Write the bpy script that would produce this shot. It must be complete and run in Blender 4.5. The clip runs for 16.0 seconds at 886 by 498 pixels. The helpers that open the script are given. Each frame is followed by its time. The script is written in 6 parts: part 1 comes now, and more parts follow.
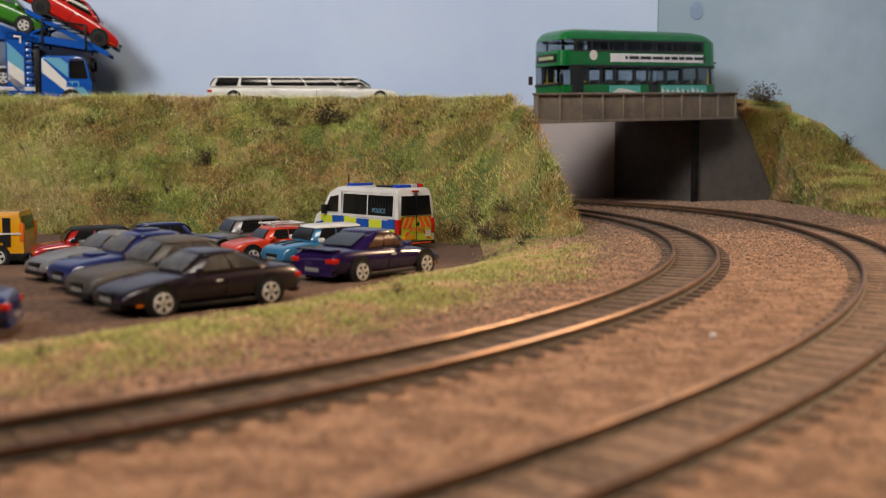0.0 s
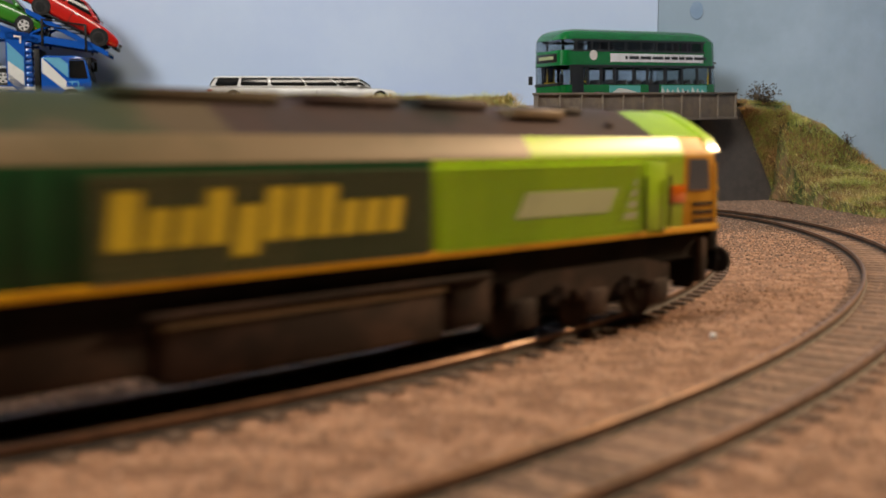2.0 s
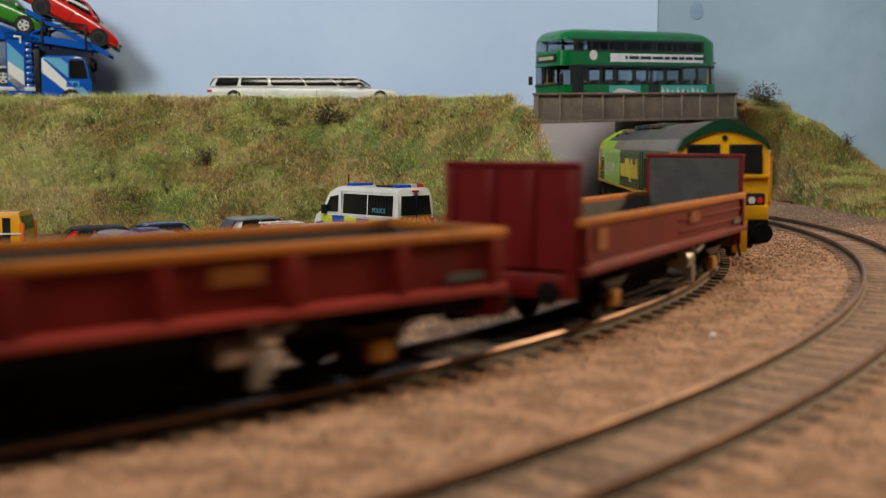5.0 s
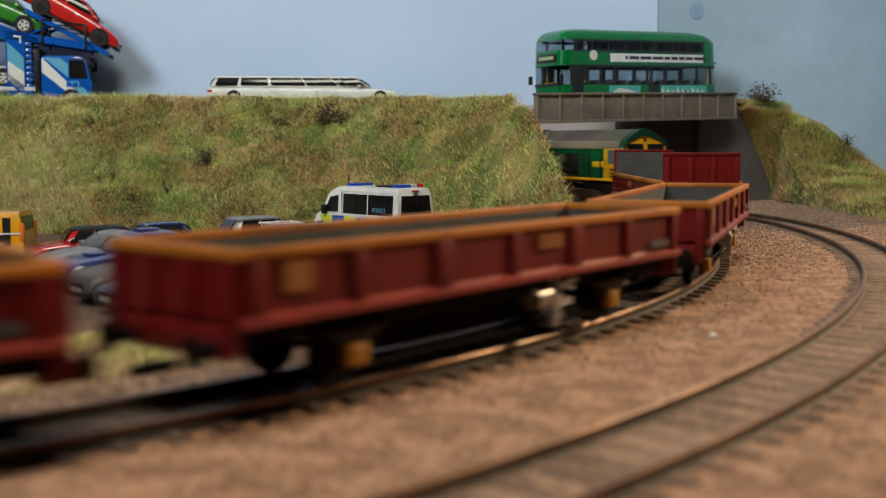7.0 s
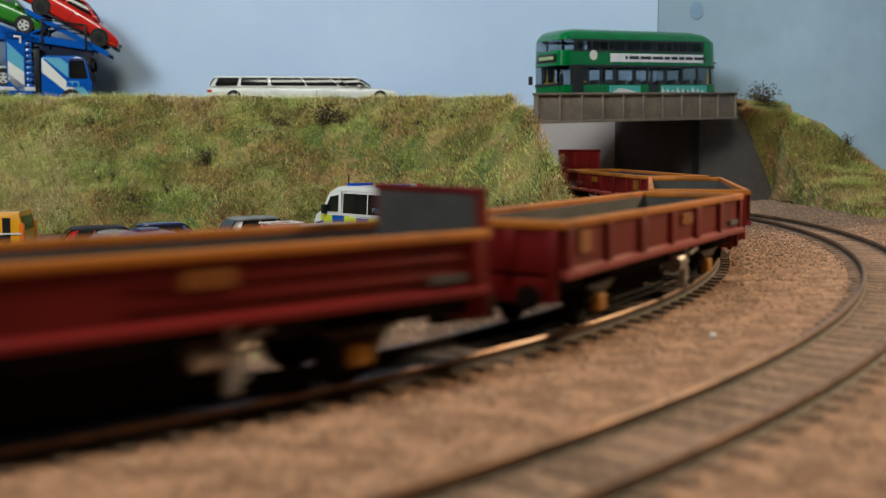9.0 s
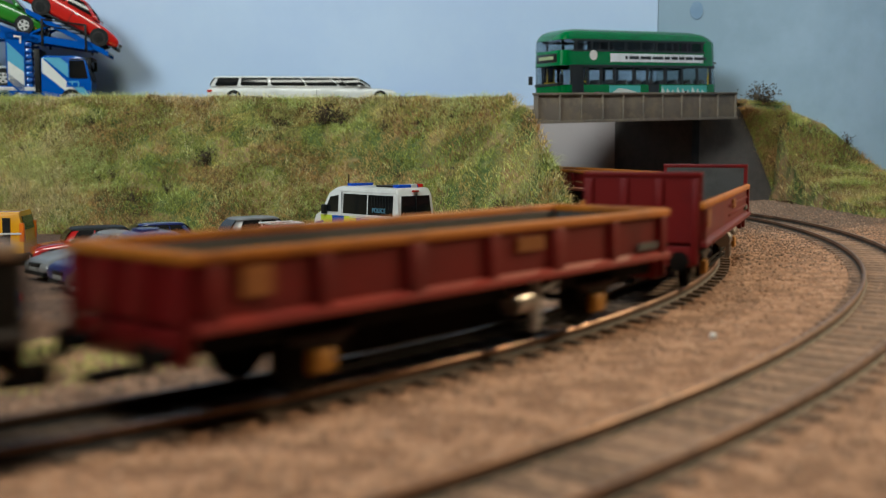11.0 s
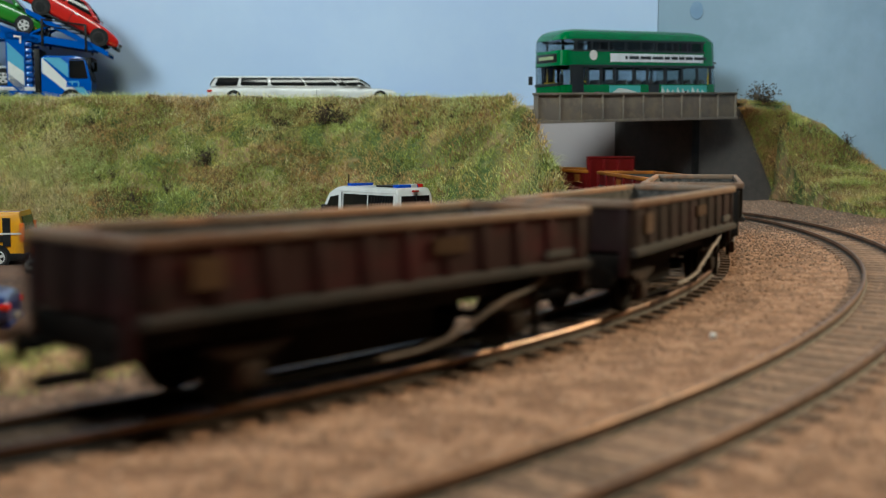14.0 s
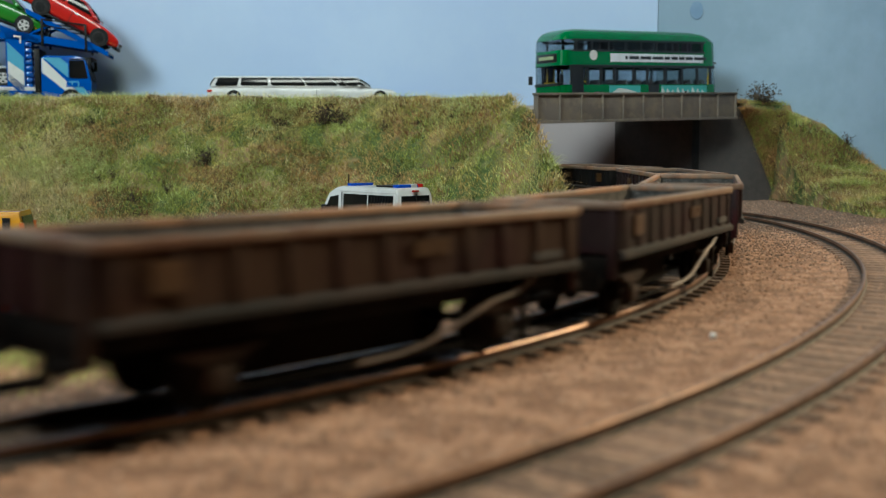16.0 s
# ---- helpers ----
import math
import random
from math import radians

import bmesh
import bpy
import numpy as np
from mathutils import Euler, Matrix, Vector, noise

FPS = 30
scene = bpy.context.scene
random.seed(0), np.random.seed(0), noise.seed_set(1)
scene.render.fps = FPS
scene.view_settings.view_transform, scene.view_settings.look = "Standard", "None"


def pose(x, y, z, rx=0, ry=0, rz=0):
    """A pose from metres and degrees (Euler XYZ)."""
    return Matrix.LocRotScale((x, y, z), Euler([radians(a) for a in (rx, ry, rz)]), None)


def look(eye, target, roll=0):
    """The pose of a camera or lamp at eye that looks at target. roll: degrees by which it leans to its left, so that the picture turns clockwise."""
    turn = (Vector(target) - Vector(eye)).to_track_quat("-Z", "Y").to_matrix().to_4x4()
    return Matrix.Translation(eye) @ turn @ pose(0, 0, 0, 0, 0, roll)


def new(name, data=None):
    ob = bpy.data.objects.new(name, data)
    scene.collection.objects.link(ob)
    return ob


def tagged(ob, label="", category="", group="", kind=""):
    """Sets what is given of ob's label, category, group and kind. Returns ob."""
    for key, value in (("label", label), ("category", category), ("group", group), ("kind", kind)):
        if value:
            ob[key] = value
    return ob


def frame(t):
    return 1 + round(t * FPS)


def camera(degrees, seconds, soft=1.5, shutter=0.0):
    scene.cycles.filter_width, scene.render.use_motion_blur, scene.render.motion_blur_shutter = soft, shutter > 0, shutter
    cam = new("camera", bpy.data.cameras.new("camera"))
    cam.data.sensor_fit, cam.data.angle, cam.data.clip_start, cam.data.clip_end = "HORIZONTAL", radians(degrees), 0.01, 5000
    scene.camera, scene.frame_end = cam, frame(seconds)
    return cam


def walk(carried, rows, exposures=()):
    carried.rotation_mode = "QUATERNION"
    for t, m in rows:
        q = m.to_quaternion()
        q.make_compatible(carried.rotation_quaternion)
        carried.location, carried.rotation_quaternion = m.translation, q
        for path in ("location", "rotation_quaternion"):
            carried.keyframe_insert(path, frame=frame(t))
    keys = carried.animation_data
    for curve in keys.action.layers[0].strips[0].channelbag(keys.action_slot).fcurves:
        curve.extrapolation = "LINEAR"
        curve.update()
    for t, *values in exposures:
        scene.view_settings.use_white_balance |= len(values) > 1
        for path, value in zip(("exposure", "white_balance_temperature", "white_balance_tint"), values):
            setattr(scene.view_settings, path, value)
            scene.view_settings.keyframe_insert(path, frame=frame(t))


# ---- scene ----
cam = camera(44.85, 16.0, soft=1.2, shutter=0.9)
cam.data.dof.use_dof = True
cam.data.dof.focus_distance = 0.57
cam.data.dof.aperture_fstop = 17.5
EYE = pose(0, 0, 0.049, 90 - 5.62, 0, 0)
walk(cam, [(0.0, EYE), (16.0, EYE)], exposures=[(0.0, 0.0, 6500, 6), (3.0, 0.0, 6350, 3), (8.0, 0.0, 5900, -6), (12.0, 0.0, 5550, -10), (16.0, 0.0, 5350, -13)])

# world and lamps: a closed room with three lamps, no daylight
world = bpy.data.worlds.new("world")
scene.world = world
world.use_nodes = True
world.node_tree.nodes["Background"].inputs[0].default_value = (0.6, 0.7, 0.9, 1)
world.node_tree.nodes["Background"].inputs[1].default_value = 0.01


def area_lamp(name, at, target, size, watts, colour, spread=180):
    data = bpy.data.lights.new(name, "AREA")
    data.shape, data.size, data.size_y, data.energy, data.color = "RECTANGLE", size[0], size[1], watts, colour
    data.spread = radians(spread)
    ob = new(name, data)
    ob.matrix_world = look(at, target)
    return ob


area_lamp("spot_lamp", (-0.74, -0.38, 0.80), (-0.02, 0.95, 0.17), (0.46, 0.40), 2.4, (1.0, 0.95, 0.97), 72)
area_lamp("ceiling_lamp", (0.02, -0.10, 1.12), (-0.03, 0.5, 0.0), (0.5, 0.4), 9.0, (1.0, 0.86, 0.74))
area_lamp("room_lamp", (1.22, 0.98, 0.69), (0.06, 0.30, 0.0), (0.14, 0.14), 26, (1.0, 0.64, 0.38))

# ---- helpers: geometry is drawn in millimetres and scaled on linking ----
MM = 0.001


def mm(x, y, z, rx=0, ry=0, rz=0):
    return pose(x * MM, y * MM, z * MM, rx, ry, rz)


def mesh_of(name, bm, material, smooth=True):
    bm.transform(Matrix.Scale(MM, 4))
    bmesh.ops.recalc_face_normals(bm, faces=bm.faces)
    me = bpy.data.meshes.new(name)
    bm.to_mesh(me)
    bm.free()
    for m in material if isinstance(material, (list, tuple)) else [material]:
        me.materials.append(m)
    if smooth:
        me.shade_smooth()
        me.set_sharp_from_angle(angle=radians(35))
    return me


def part(name, bm, material, parent, label="", smooth=True):
    ob = new(name, mesh_of(name, bm, material, smooth))
    ob.parent = parent
    return tagged(ob, label)


def thing(name, m, label, category, group="", kind=""):
    ob = new(name)
    ob.empty_display_size = 0.01
    ob.matrix_world = m
    return tagged(ob, label, category, group, kind)


def solid(name, bm, material, m, label, category, group="", kind="", smooth=True):
    ob = new(name, mesh_of(name, bm, material, smooth))
    ob.matrix_world = m
    return tagged(ob, label, category, group, kind)


def B():
    return bmesh.new()


def box(bm, x0, x1, y0, y1, z0, z1, bevel=0.0):
    made = bmesh.ops.create_cube(bm, size=1.0)["verts"]
    for v in made:
        v.co = Vector(((x0 + x1) / 2 + v.co.x * (x1 - x0), (y0 + y1) / 2 + v.co.y * (y1 - y0), (z0 + z1) / 2 + v.co.z * (z1 - z0)))
    if bevel:
        edges = list({e for v in made for e in v.link_edges})
        bmesh.ops.bevel(bm, geom=edges, offset=bevel, segments=2, affect="EDGES", profile=0.5)
    return bm


def cyl(bm, at, r, length, axis="y", seg=20, r2=None):
    turn = {"x": Matrix.Rotation(radians(90), 4, "Y"), "y": Matrix.Rotation(radians(-90), 4, "X"), "z": Matrix()}[axis]
    bmesh.ops.create_cone(bm, cap_ends=True, segments=seg, radius1=r, radius2=r if r2 is None else r2, depth=length, matrix=Matrix.Translation(at) @ turn)
    return bm


def rod(bm, a, b, r, seg=6):
    a, b = Vector(a), Vector(b)
    d = b - a
    bmesh.ops.create_cone(bm, cap_ends=True, segments=seg, radius1=r, radius2=r, depth=d.length, matrix=Matrix.Translation((a + b) / 2) @ d.to_track_quat("Z", "Y").to_matrix().to_4x4())
    return bm


def loft(bm, rings, caps=True):
    rows = [[bm.verts.new(p) for p in ring] for ring in rings]
    n = len(rows[0])
    for a, b in zip(rows, rows[1:]):
        for i in range(n):
            bm.faces.new((a[i], a[(i + 1) % n], b[(i + 1) % n], b[i]))
    if caps:
        bm.faces.new(rows[0])
        bm.faces.new(rows[-1][::-1])
    return bm


def prism(bm, pts, y0, y1):
    """A side profile of (x, z) points drawn out from y0 to y1."""
    return loft(bm, [[(x, y0, z) for x, z in pts], [(x, y1, z) for x, z in pts]])


def plate(bm, pts, thick):
    """A flat piece with corners pts and its thickness along their normal."""
    p = [Vector(q) for q in pts]
    n = (p[1] - p[0]).cross(p[-1] - p[0]).normalized() * thick
    return loft(bm, [[q - n / 2 for q in p], [q + n / 2 for q in p]])


# ---- materials ----
def material(name, colour, rough=0.6, metal=0.0, second=None, scale=200.0, amount=0.5, bump=0.0, bump_scale=None, coat=0.0, third=None, third_scale=40.0, random_value=0.0, spec=0.5, detail=6):
    m = bpy.data.materials.new(name)
    m.use_nodes = True
    nodes, links = m.node_tree.nodes, m.node_tree.links
    bsdf = nodes["Principled BSDF"]
    bsdf.inputs["Roughness"].default_value, bsdf.inputs["Metallic"].default_value = rough, metal
    bsdf.inputs["Coat Weight"].default_value = coat
    bsdf.inputs["Specular IOR Level"].default_value = spec
    geo = nodes.new("ShaderNodeTexCoord")
    last = None

    def mixed(under, colour2, size, amt, off):
        tex = nodes.new("ShaderNodeTexNoise")
        tex.inputs["Scale"].default_value, tex.inputs["Detail"].default_value, tex.inputs["Roughness"].default_value = size, detail, 0.65
        shift = nodes.new("ShaderNodeVectorMath")
        shift.inputs[1].default_value = (off, off * 1.7, off * 0.6)
        links.new(geo.outputs["Object"], shift.inputs[0])
        links.new(shift.outputs[0], tex.inputs["Vector"])
        ramp = nodes.new("ShaderNodeMapRange")
        ramp.inputs[1].default_value, ramp.inputs[2].default_value = 0.59 - 0.3 * amt, 0.71 - 0.3 * amt
        links.new(tex.outputs["Fac"], ramp.inputs[0])
        mix = nodes.new("ShaderNodeMix")
        mix.data_type = "RGBA"
        links.new(ramp.outputs[0], mix.inputs[0])
        if under is None:
            mix.inputs[6].default_value = (*colour, 1)
        else:
            links.new(under, mix.inputs[6])
        mix.inputs[7].default_value = (*colour2, 1)
        return mix.outputs[2]

    if second:
        last = mixed(last, second, scale, amount, 3.1)
    if third:
        last = mixed(last, third, third_scale, amount, 7.7)
    if random_value:
        info = nodes.new("ShaderNodeObjectInfo")
        isl = nodes.new("ShaderNodeNewGeometry")
        add = nodes.new("ShaderNodeMath")
        links.new(info.outputs["Random"], add.inputs[0])
        links.new(isl.outputs["Random Per Island"], add.inputs[1])
        fr = nodes.new("ShaderNodeMath")
        fr.operation = "FRACT"
        links.new(add.outputs[0], fr.inputs[0])
        rng = nodes.new("ShaderNodeMapRange")
        rng.inputs[3].default_value, rng.inputs[4].default_value = 1 - random_value, 1 + random_value
        links.new(fr.outputs[0], rng.inputs[0])
        hsv = nodes.new("ShaderNodeHueSaturation")
        links.new(rng.outputs[0], hsv.inputs["Value"])
        if last is None:
            hsv.inputs["Color"].default_value = (*colour, 1)
        else:
            links.new(last, hsv.inputs["Color"])
        last = hsv.outputs[0]
    if last is None:
        bsdf.inputs["Base Color"].default_value = (*colour, 1)
    else:
        links.new(last, bsdf.inputs["Base Color"])
    if bump:
        tex = nodes.new("ShaderNodeTexNoise")
        tex.inputs["Scale"].default_value, tex.inputs["Detail"].default_value = bump_scale or scale, 5
        links.new(geo.outputs["Object"], tex.inputs["Vector"])
        b = nodes.new("ShaderNodeBump")
        b.inputs["Strength"].default_value, b.inputs["Distance"].default_value = 1.0, bump * MM
        links.new(tex.outputs["Fac"], b.inputs["Height"])
        links.new(b.outputs[0], bsdf.inputs["Normal"])
    return m


def glass(name, colour=(0.55, 0.6, 0.62), rough=0.05):
    m = bpy.data.materials.new(name)
    m.use_nodes = True
    bsdf = m.node_tree.nodes["Principled BSDF"]
    bsdf.inputs["Base Color"].default_value = (*colour, 1)
    bsdf.inputs["Roughness"].default_value, bsdf.inputs["IOR"].default_value = rough, 1.3
    bsdf.inputs["Transmission Weight"].default_value = 1.0
    return m


M_GROUND = material("ballast_ground", (0.34, 0.185, 0.107), 0.95, second=(0.43, 0.255, 0.158), scale=420, amount=0.5, third=(0.22, 0.118, 0.068), third_scale=130, bump=2.2, bump_scale=420)
M_STONE = material("ballast_stone", (0.34, 0.19, 0.112), 0.95, second=(0.40, 0.255, 0.168), scale=300, random_value=0.45)
M_TARMAC = material("brown_car_park_surface", (0.088, 0.046, 0.028), 1.0, second=(0.15, 0.085, 0.053), scale=500, bump=0.4, bump_scale=900)
M_SLEEPER = material("sleeper_plastic", (0.10, 0.065, 0.045), 0.9, second=(0.15, 0.098, 0.068), scale=150, random_value=0.3)
M_SLEEPERPALE = material("dusty_sleeper_plastic", (0.17, 0.105, 0.07), 0.9, second=(0.23, 0.145, 0.097), scale=150, random_value=0.3)
M_RAIL = material("weathered_rail", (0.055, 0.036, 0.022), 0.7, 0.1, second=(0.03, 0.021, 0.014), scale=120)
M_RAILTOP = material("rail_head_metal", (0.22, 0.12, 0.066), 0.36, 0.5, second=(0.13, 0.072, 0.042), scale=60, amount=0.4)
M_EARTH = material("embankment_earth", (0.22, 0.22, 0.07), 0.95, second=(0.34, 0.22, 0.10), scale=60, third=(0.09, 0.12, 0.03), third_scale=25, bump=2.0, bump_scale=200)
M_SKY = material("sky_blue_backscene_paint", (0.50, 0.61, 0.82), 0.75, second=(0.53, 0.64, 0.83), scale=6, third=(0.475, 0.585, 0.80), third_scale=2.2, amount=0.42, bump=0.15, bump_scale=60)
# Side board blue: about a third darker than the north board.
M_SKYSIDE = material("darker_blue_backscene", (0.33, 0.43, 0.54), 0.75, second=(0.37, 0.475, 0.59), scale=9, third=(0.30, 0.395, 0.49), third_scale=4, amount=0.5, bump=0.2, bump_scale=50)
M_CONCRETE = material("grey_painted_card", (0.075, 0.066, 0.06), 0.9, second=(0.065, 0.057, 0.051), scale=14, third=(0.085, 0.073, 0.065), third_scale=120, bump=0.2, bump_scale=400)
M_GIRDER = material("weathered_grey_girder", (0.17, 0.14, 0.112), 0.75, second=(0.14, 0.115, 0.092), scale=40, third=(0.20, 0.16, 0.115), third_scale=90, amount=0.4, bump=0.15, bump_scale=300)
M_ROAD = material("grey_road", (0.12, 0.12, 0.12), 0.9, second=(0.15, 0.15, 0.15), scale=200)
M_ROOM = material("room_paint", (0.16, 0.155, 0.15), 0.9, second=(0.13, 0.125, 0.12), scale=2)
P_BLACK = material("black_plastic", (0.008, 0.008, 0.008), 0.5, second=(0.016, 0.015, 0.014), scale=200, spec=0.2)

# ---- the two lines of track ----
CX, CY, R1 = -389.5, 552.0, 506.0
DX, DY, R2, R3 = -472.0, 600.0, 668.3, 350.0


def inner_line(s):
    """Place and heading on the inner track, s millimetres along it."""
    e = min(max(s, -470.0), 521.0)
    if e <= 230:
        a, r, ox, oy = e / R1, R1, CX, CY
    else:
        a, r = 230 / R1 + (e - 230) / 250, 250.0
        ox, oy = CX + 256 * math.cos(230 / R1), CY + 256 * math.sin(230 / R1)
    x, y, ux, uy = ox + r * math.cos(a), oy + r * math.sin(a), -math.sin(a), math.cos(a)
    return x + ux * (s - e), y + uy * (s - e), ux, uy


def outer_line(s):
    e = max(s, -560.0)
    if e <= 0:
        a = e / R2
        x, y = DX + R2 * math.cos(a), DY + R2 * math.sin(a)
    else:
        a = e / R3
        x, y = DX + R2 - R3 + R3 * math.cos(a), DY + R3 * math.sin(a)
    ux, uy = -math.sin(a), math.cos(a)
    return x + ux * (s - e), y + uy * (s - e), ux, uy


def ground_height(x, y):
    """The lie of the ballast and the car park, in millimetres."""
    rho = math.hypot(x - CX, y - CY)
    n = noise.noise((x * 0.02, y * 0.02, 0.3)) * 0.5 + noise.noise((x * 0.09, y * 0.09, 1.3)) * 0.3
    z = 1.6 + n
    if rho < 470:
        k = min((470 - rho) / 60, 1.0)
        z = z * (1 - k) + k * (-1.2 - 9.0 * min(max((y - 400) / 120, 0), 1) + n * 0.3)
    if 405 < rho < 462:
        z += 2.0 * math.sin((rho - 405) / 57 * math.pi)
    if min(abs(rho - R1), abs(math.hypot(x - DX, y - DY) - R2)) < 15:
        z = 1.95 + n * 0.3
    return z


def crest_y(x):
    k = min(max((x + 120) / 180, 0), 1)
    return 805 - 142 * k * k


def crest_z(x):
    return 82.0 - 5.0 * min(max((x + 190) / 240, 0), 1) ** 1.5


def toe_y(x):
    k = min(max((x + 60) / 120, 0), 1)
    return 690 - 120 * k


def bank_height(x, y):
    """The embankment left of the bridge: a front slope and a steep end beside the track."""
    t = (y - toe_y(x)) / (crest_y(x) - toe_y(x))
    t = min(max(t, 0), 1)
    h = crest_z(x) * (t * 0.55 + 0.45 * t * t * (3 - 2 * t))
    rho = math.hypot(x - CX, y - CY)
    if x > -200:
        side = (466 - rho) * 6.5
        h = min(h, max(side, -3))
    lump = noise.noise((x * 0.012, y * 0.012, 4)) * 5 + noise.noise((x * 0.04, y * 0.04, 9)) * 3.6 + noise.noise((x * 0.11, y * 0.11, 5)) * 2.0
    k = min(max(h / 20, 0), 1) * (0.5 if t > 0.97 else 1)
    return h + lump * k - 0.8 + min(ground_height(x, y), 0.0) * (1 - min(t * 4, 1))


def right_height(x, y):
    """The bank on the far side of the bridge, rising from the track to the wall."""
    behind = (x - 205) * -0.33 + (y - 878) * 0.945
    a = (281 - x) / 34 * 78 + max(behind, 0) * 9 - 1.5 if behind > 0.05 else -20.0
    rise = float(np.interp(y, (655, 700, 790, 836, 866, 886, 906, 930), (-4, 5, 14, 22, 33, 47, 66, 80)))
    b = min(rise, (x - 275) * (1.5 if y < 700 else 1.5 + min((y - 700) / 150, 1) * 8)) if behind < 0 or x > 279 else -20.0
    h = min(82.0, max(a, b) if y > 880 else b)
    return h + noise.noise((x * 0.03, y * 0.03, 2)) * 3


def grid_mesh(name, xs, ys, height, mat, m, label, category, kind, keep=None):
    bm = B()
    vs = {}
    for i, x in enumerate(xs):
        for j, y in enumerate(ys):
            if keep is None or keep(x, y):
                vs[i, j] = bm.verts.new((x, y, height(x, y)))
    for i in range(len(xs) - 1):
        for j in range(len(ys) - 1):
            q = [(i, j), (i + 1, j), (i + 1, j + 1), (i, j + 1)]
            if all(k in vs for k in q):
                bm.faces.new([vs[k] for k in q])
    ob = solid(name, bm, mat, m, label, category, kind=kind)
    return ob


def steps(*spans):
    out = []
    for a, b, d in spans:
        out += list(np.arange(a, b, d))
    out.append(spans[-1][1])
    return [float(v) for v in out]


# ---- structure ----
grid_mesh("ground", steps((-2300, -420, 120), (-420, 420, 6), (420, 900, 120)), steps((-1800, 60, 120), (60, 960, 6), (960, 1080, 40)), ground_height,
          M_GROUND, Matrix(), "brown gritty ballast ground of a model railway", "ground", "structure")
grid_mesh("embankment", steps((-1300, -520, 60), (-520, 110, 6)), steps((500, 900, 6), (900, 946, 14)), bank_height,
          M_EARTH, Matrix(), "grassy embankment with dry brown and green tufts", "embankment", "structure",
          keep=lambda x, y: bank_height(x, y) > -14 and not (y > 760 + (x - 40) * 0.78 and x > 20))
grid_mesh("embankment", steps((222, 300, 1.3), (300, 358, 3.5)), steps((630, 872, 4), (872, 942, 1.3)), right_height,
          M_EARTH, Matrix(), "grassy bank between the bridge and the wall", "embankment", "structure",
          keep=lambda x, y: right_height(x, y) > -6)

grid_mesh("car_park", steps((-420, 60, 7)), steps((190, 700, 7)), lambda x, y: ground_height(x, y) + 0.6, M_TARMAC, Matrix(), "dark brown gritty car park surface", "pavement", "structure",
          keep=lambda x, y: math.hypot(x - CX, y - CY) < 416 + 5 * noise.noise((x * 0.05, y * 0.05, 3)))


def wall(name, pts, height, thick, mat, label):
    bm = B()
    for (xa, ya), (xb, yb) in zip(pts, pts[1:]):
        d = Vector((xb - xa, yb - ya, 0)).normalized()
        n = Vector((-d.y, d.x, 0)) * thick
        a, b = Vector((xa, ya, -40)), Vector((xb, yb, -40))
        up = Vector((0, 0, height + 40))
        loft(bm, [[a, b, b + n, a + n], [a + up, b + up, b + n + up, a + n + up]])
    return solid(name, bm, mat, Matrix(), label, "wall", kind="structure", smooth=False)


wall("wall_north", [(-2300, 950), (187, 950)], 700, 12, M_SKY, "pale blue painted backscene board")
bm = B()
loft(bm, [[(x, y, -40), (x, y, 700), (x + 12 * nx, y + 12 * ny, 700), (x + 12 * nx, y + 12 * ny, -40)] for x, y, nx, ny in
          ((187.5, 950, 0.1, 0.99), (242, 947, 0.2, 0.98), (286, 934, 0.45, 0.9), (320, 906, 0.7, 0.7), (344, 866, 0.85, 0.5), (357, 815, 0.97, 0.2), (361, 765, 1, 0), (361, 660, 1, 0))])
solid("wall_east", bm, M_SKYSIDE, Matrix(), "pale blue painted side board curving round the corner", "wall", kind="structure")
bm = B()
box(bm, -3500, 3000, -3200, 2500, 2300, 2340)
solid("ceiling", bm, M_ROOM, Matrix(), "plain white ceiling of the room", "ceiling", kind="structure", smooth=False)
bm = B()
box(bm, -3500, 3000, -3200, 2500, -900, -860)
solid("floor", bm, M_ROAD, Matrix(), "dark floor of the room", "floor", kind="structure", smooth=False)
for nm, q in (("wall_south", (-3500, 3000, -3240, -3200)), ("wall_west", (-3540, -3500, -3200, 2500)), ("wall_far_east", (3000, 3040, -3200, 2500)), ("wall_far_north", (-3500, 3000, 2500, 2540))):
    bm = B()
    box(bm, *q, -860, 2300)
    solid(nm, bm, M_ROOM, Matrix(), "plain pale wall of the room", "wall", kind="structure", smooth=False)


def rail(bm, line, s0, s1, off, profile, step=9.0):
    n = int((s1 - s0) / step) + 1
    rings = []
    for i in range(n + 1):
        x, y, ux, uy = line(s0 + (s1 - s0) * i / n)
        nx, ny = uy, -ux
        rings.append([(x + nx * (off + u), y + ny * (off + u), z) for u, z in profile])
    loft(bm, rings)


M_BED = material("oily_dark_ballast", (0.18, 0.115, 0.076), 0.95, second=(0.24, 0.16, 0.108), scale=420, third=(0.12, 0.078, 0.052), third_scale=110, bump=1.6, bump_scale=500)
M_BEDOUT = material("brown_track_ballast", (0.28, 0.17, 0.11), 0.95, second=(0.36, 0.23, 0.15), scale=420, third=(0.16, 0.10, 0.066), third_scale=120, bump=1.6, bump_scale=500)


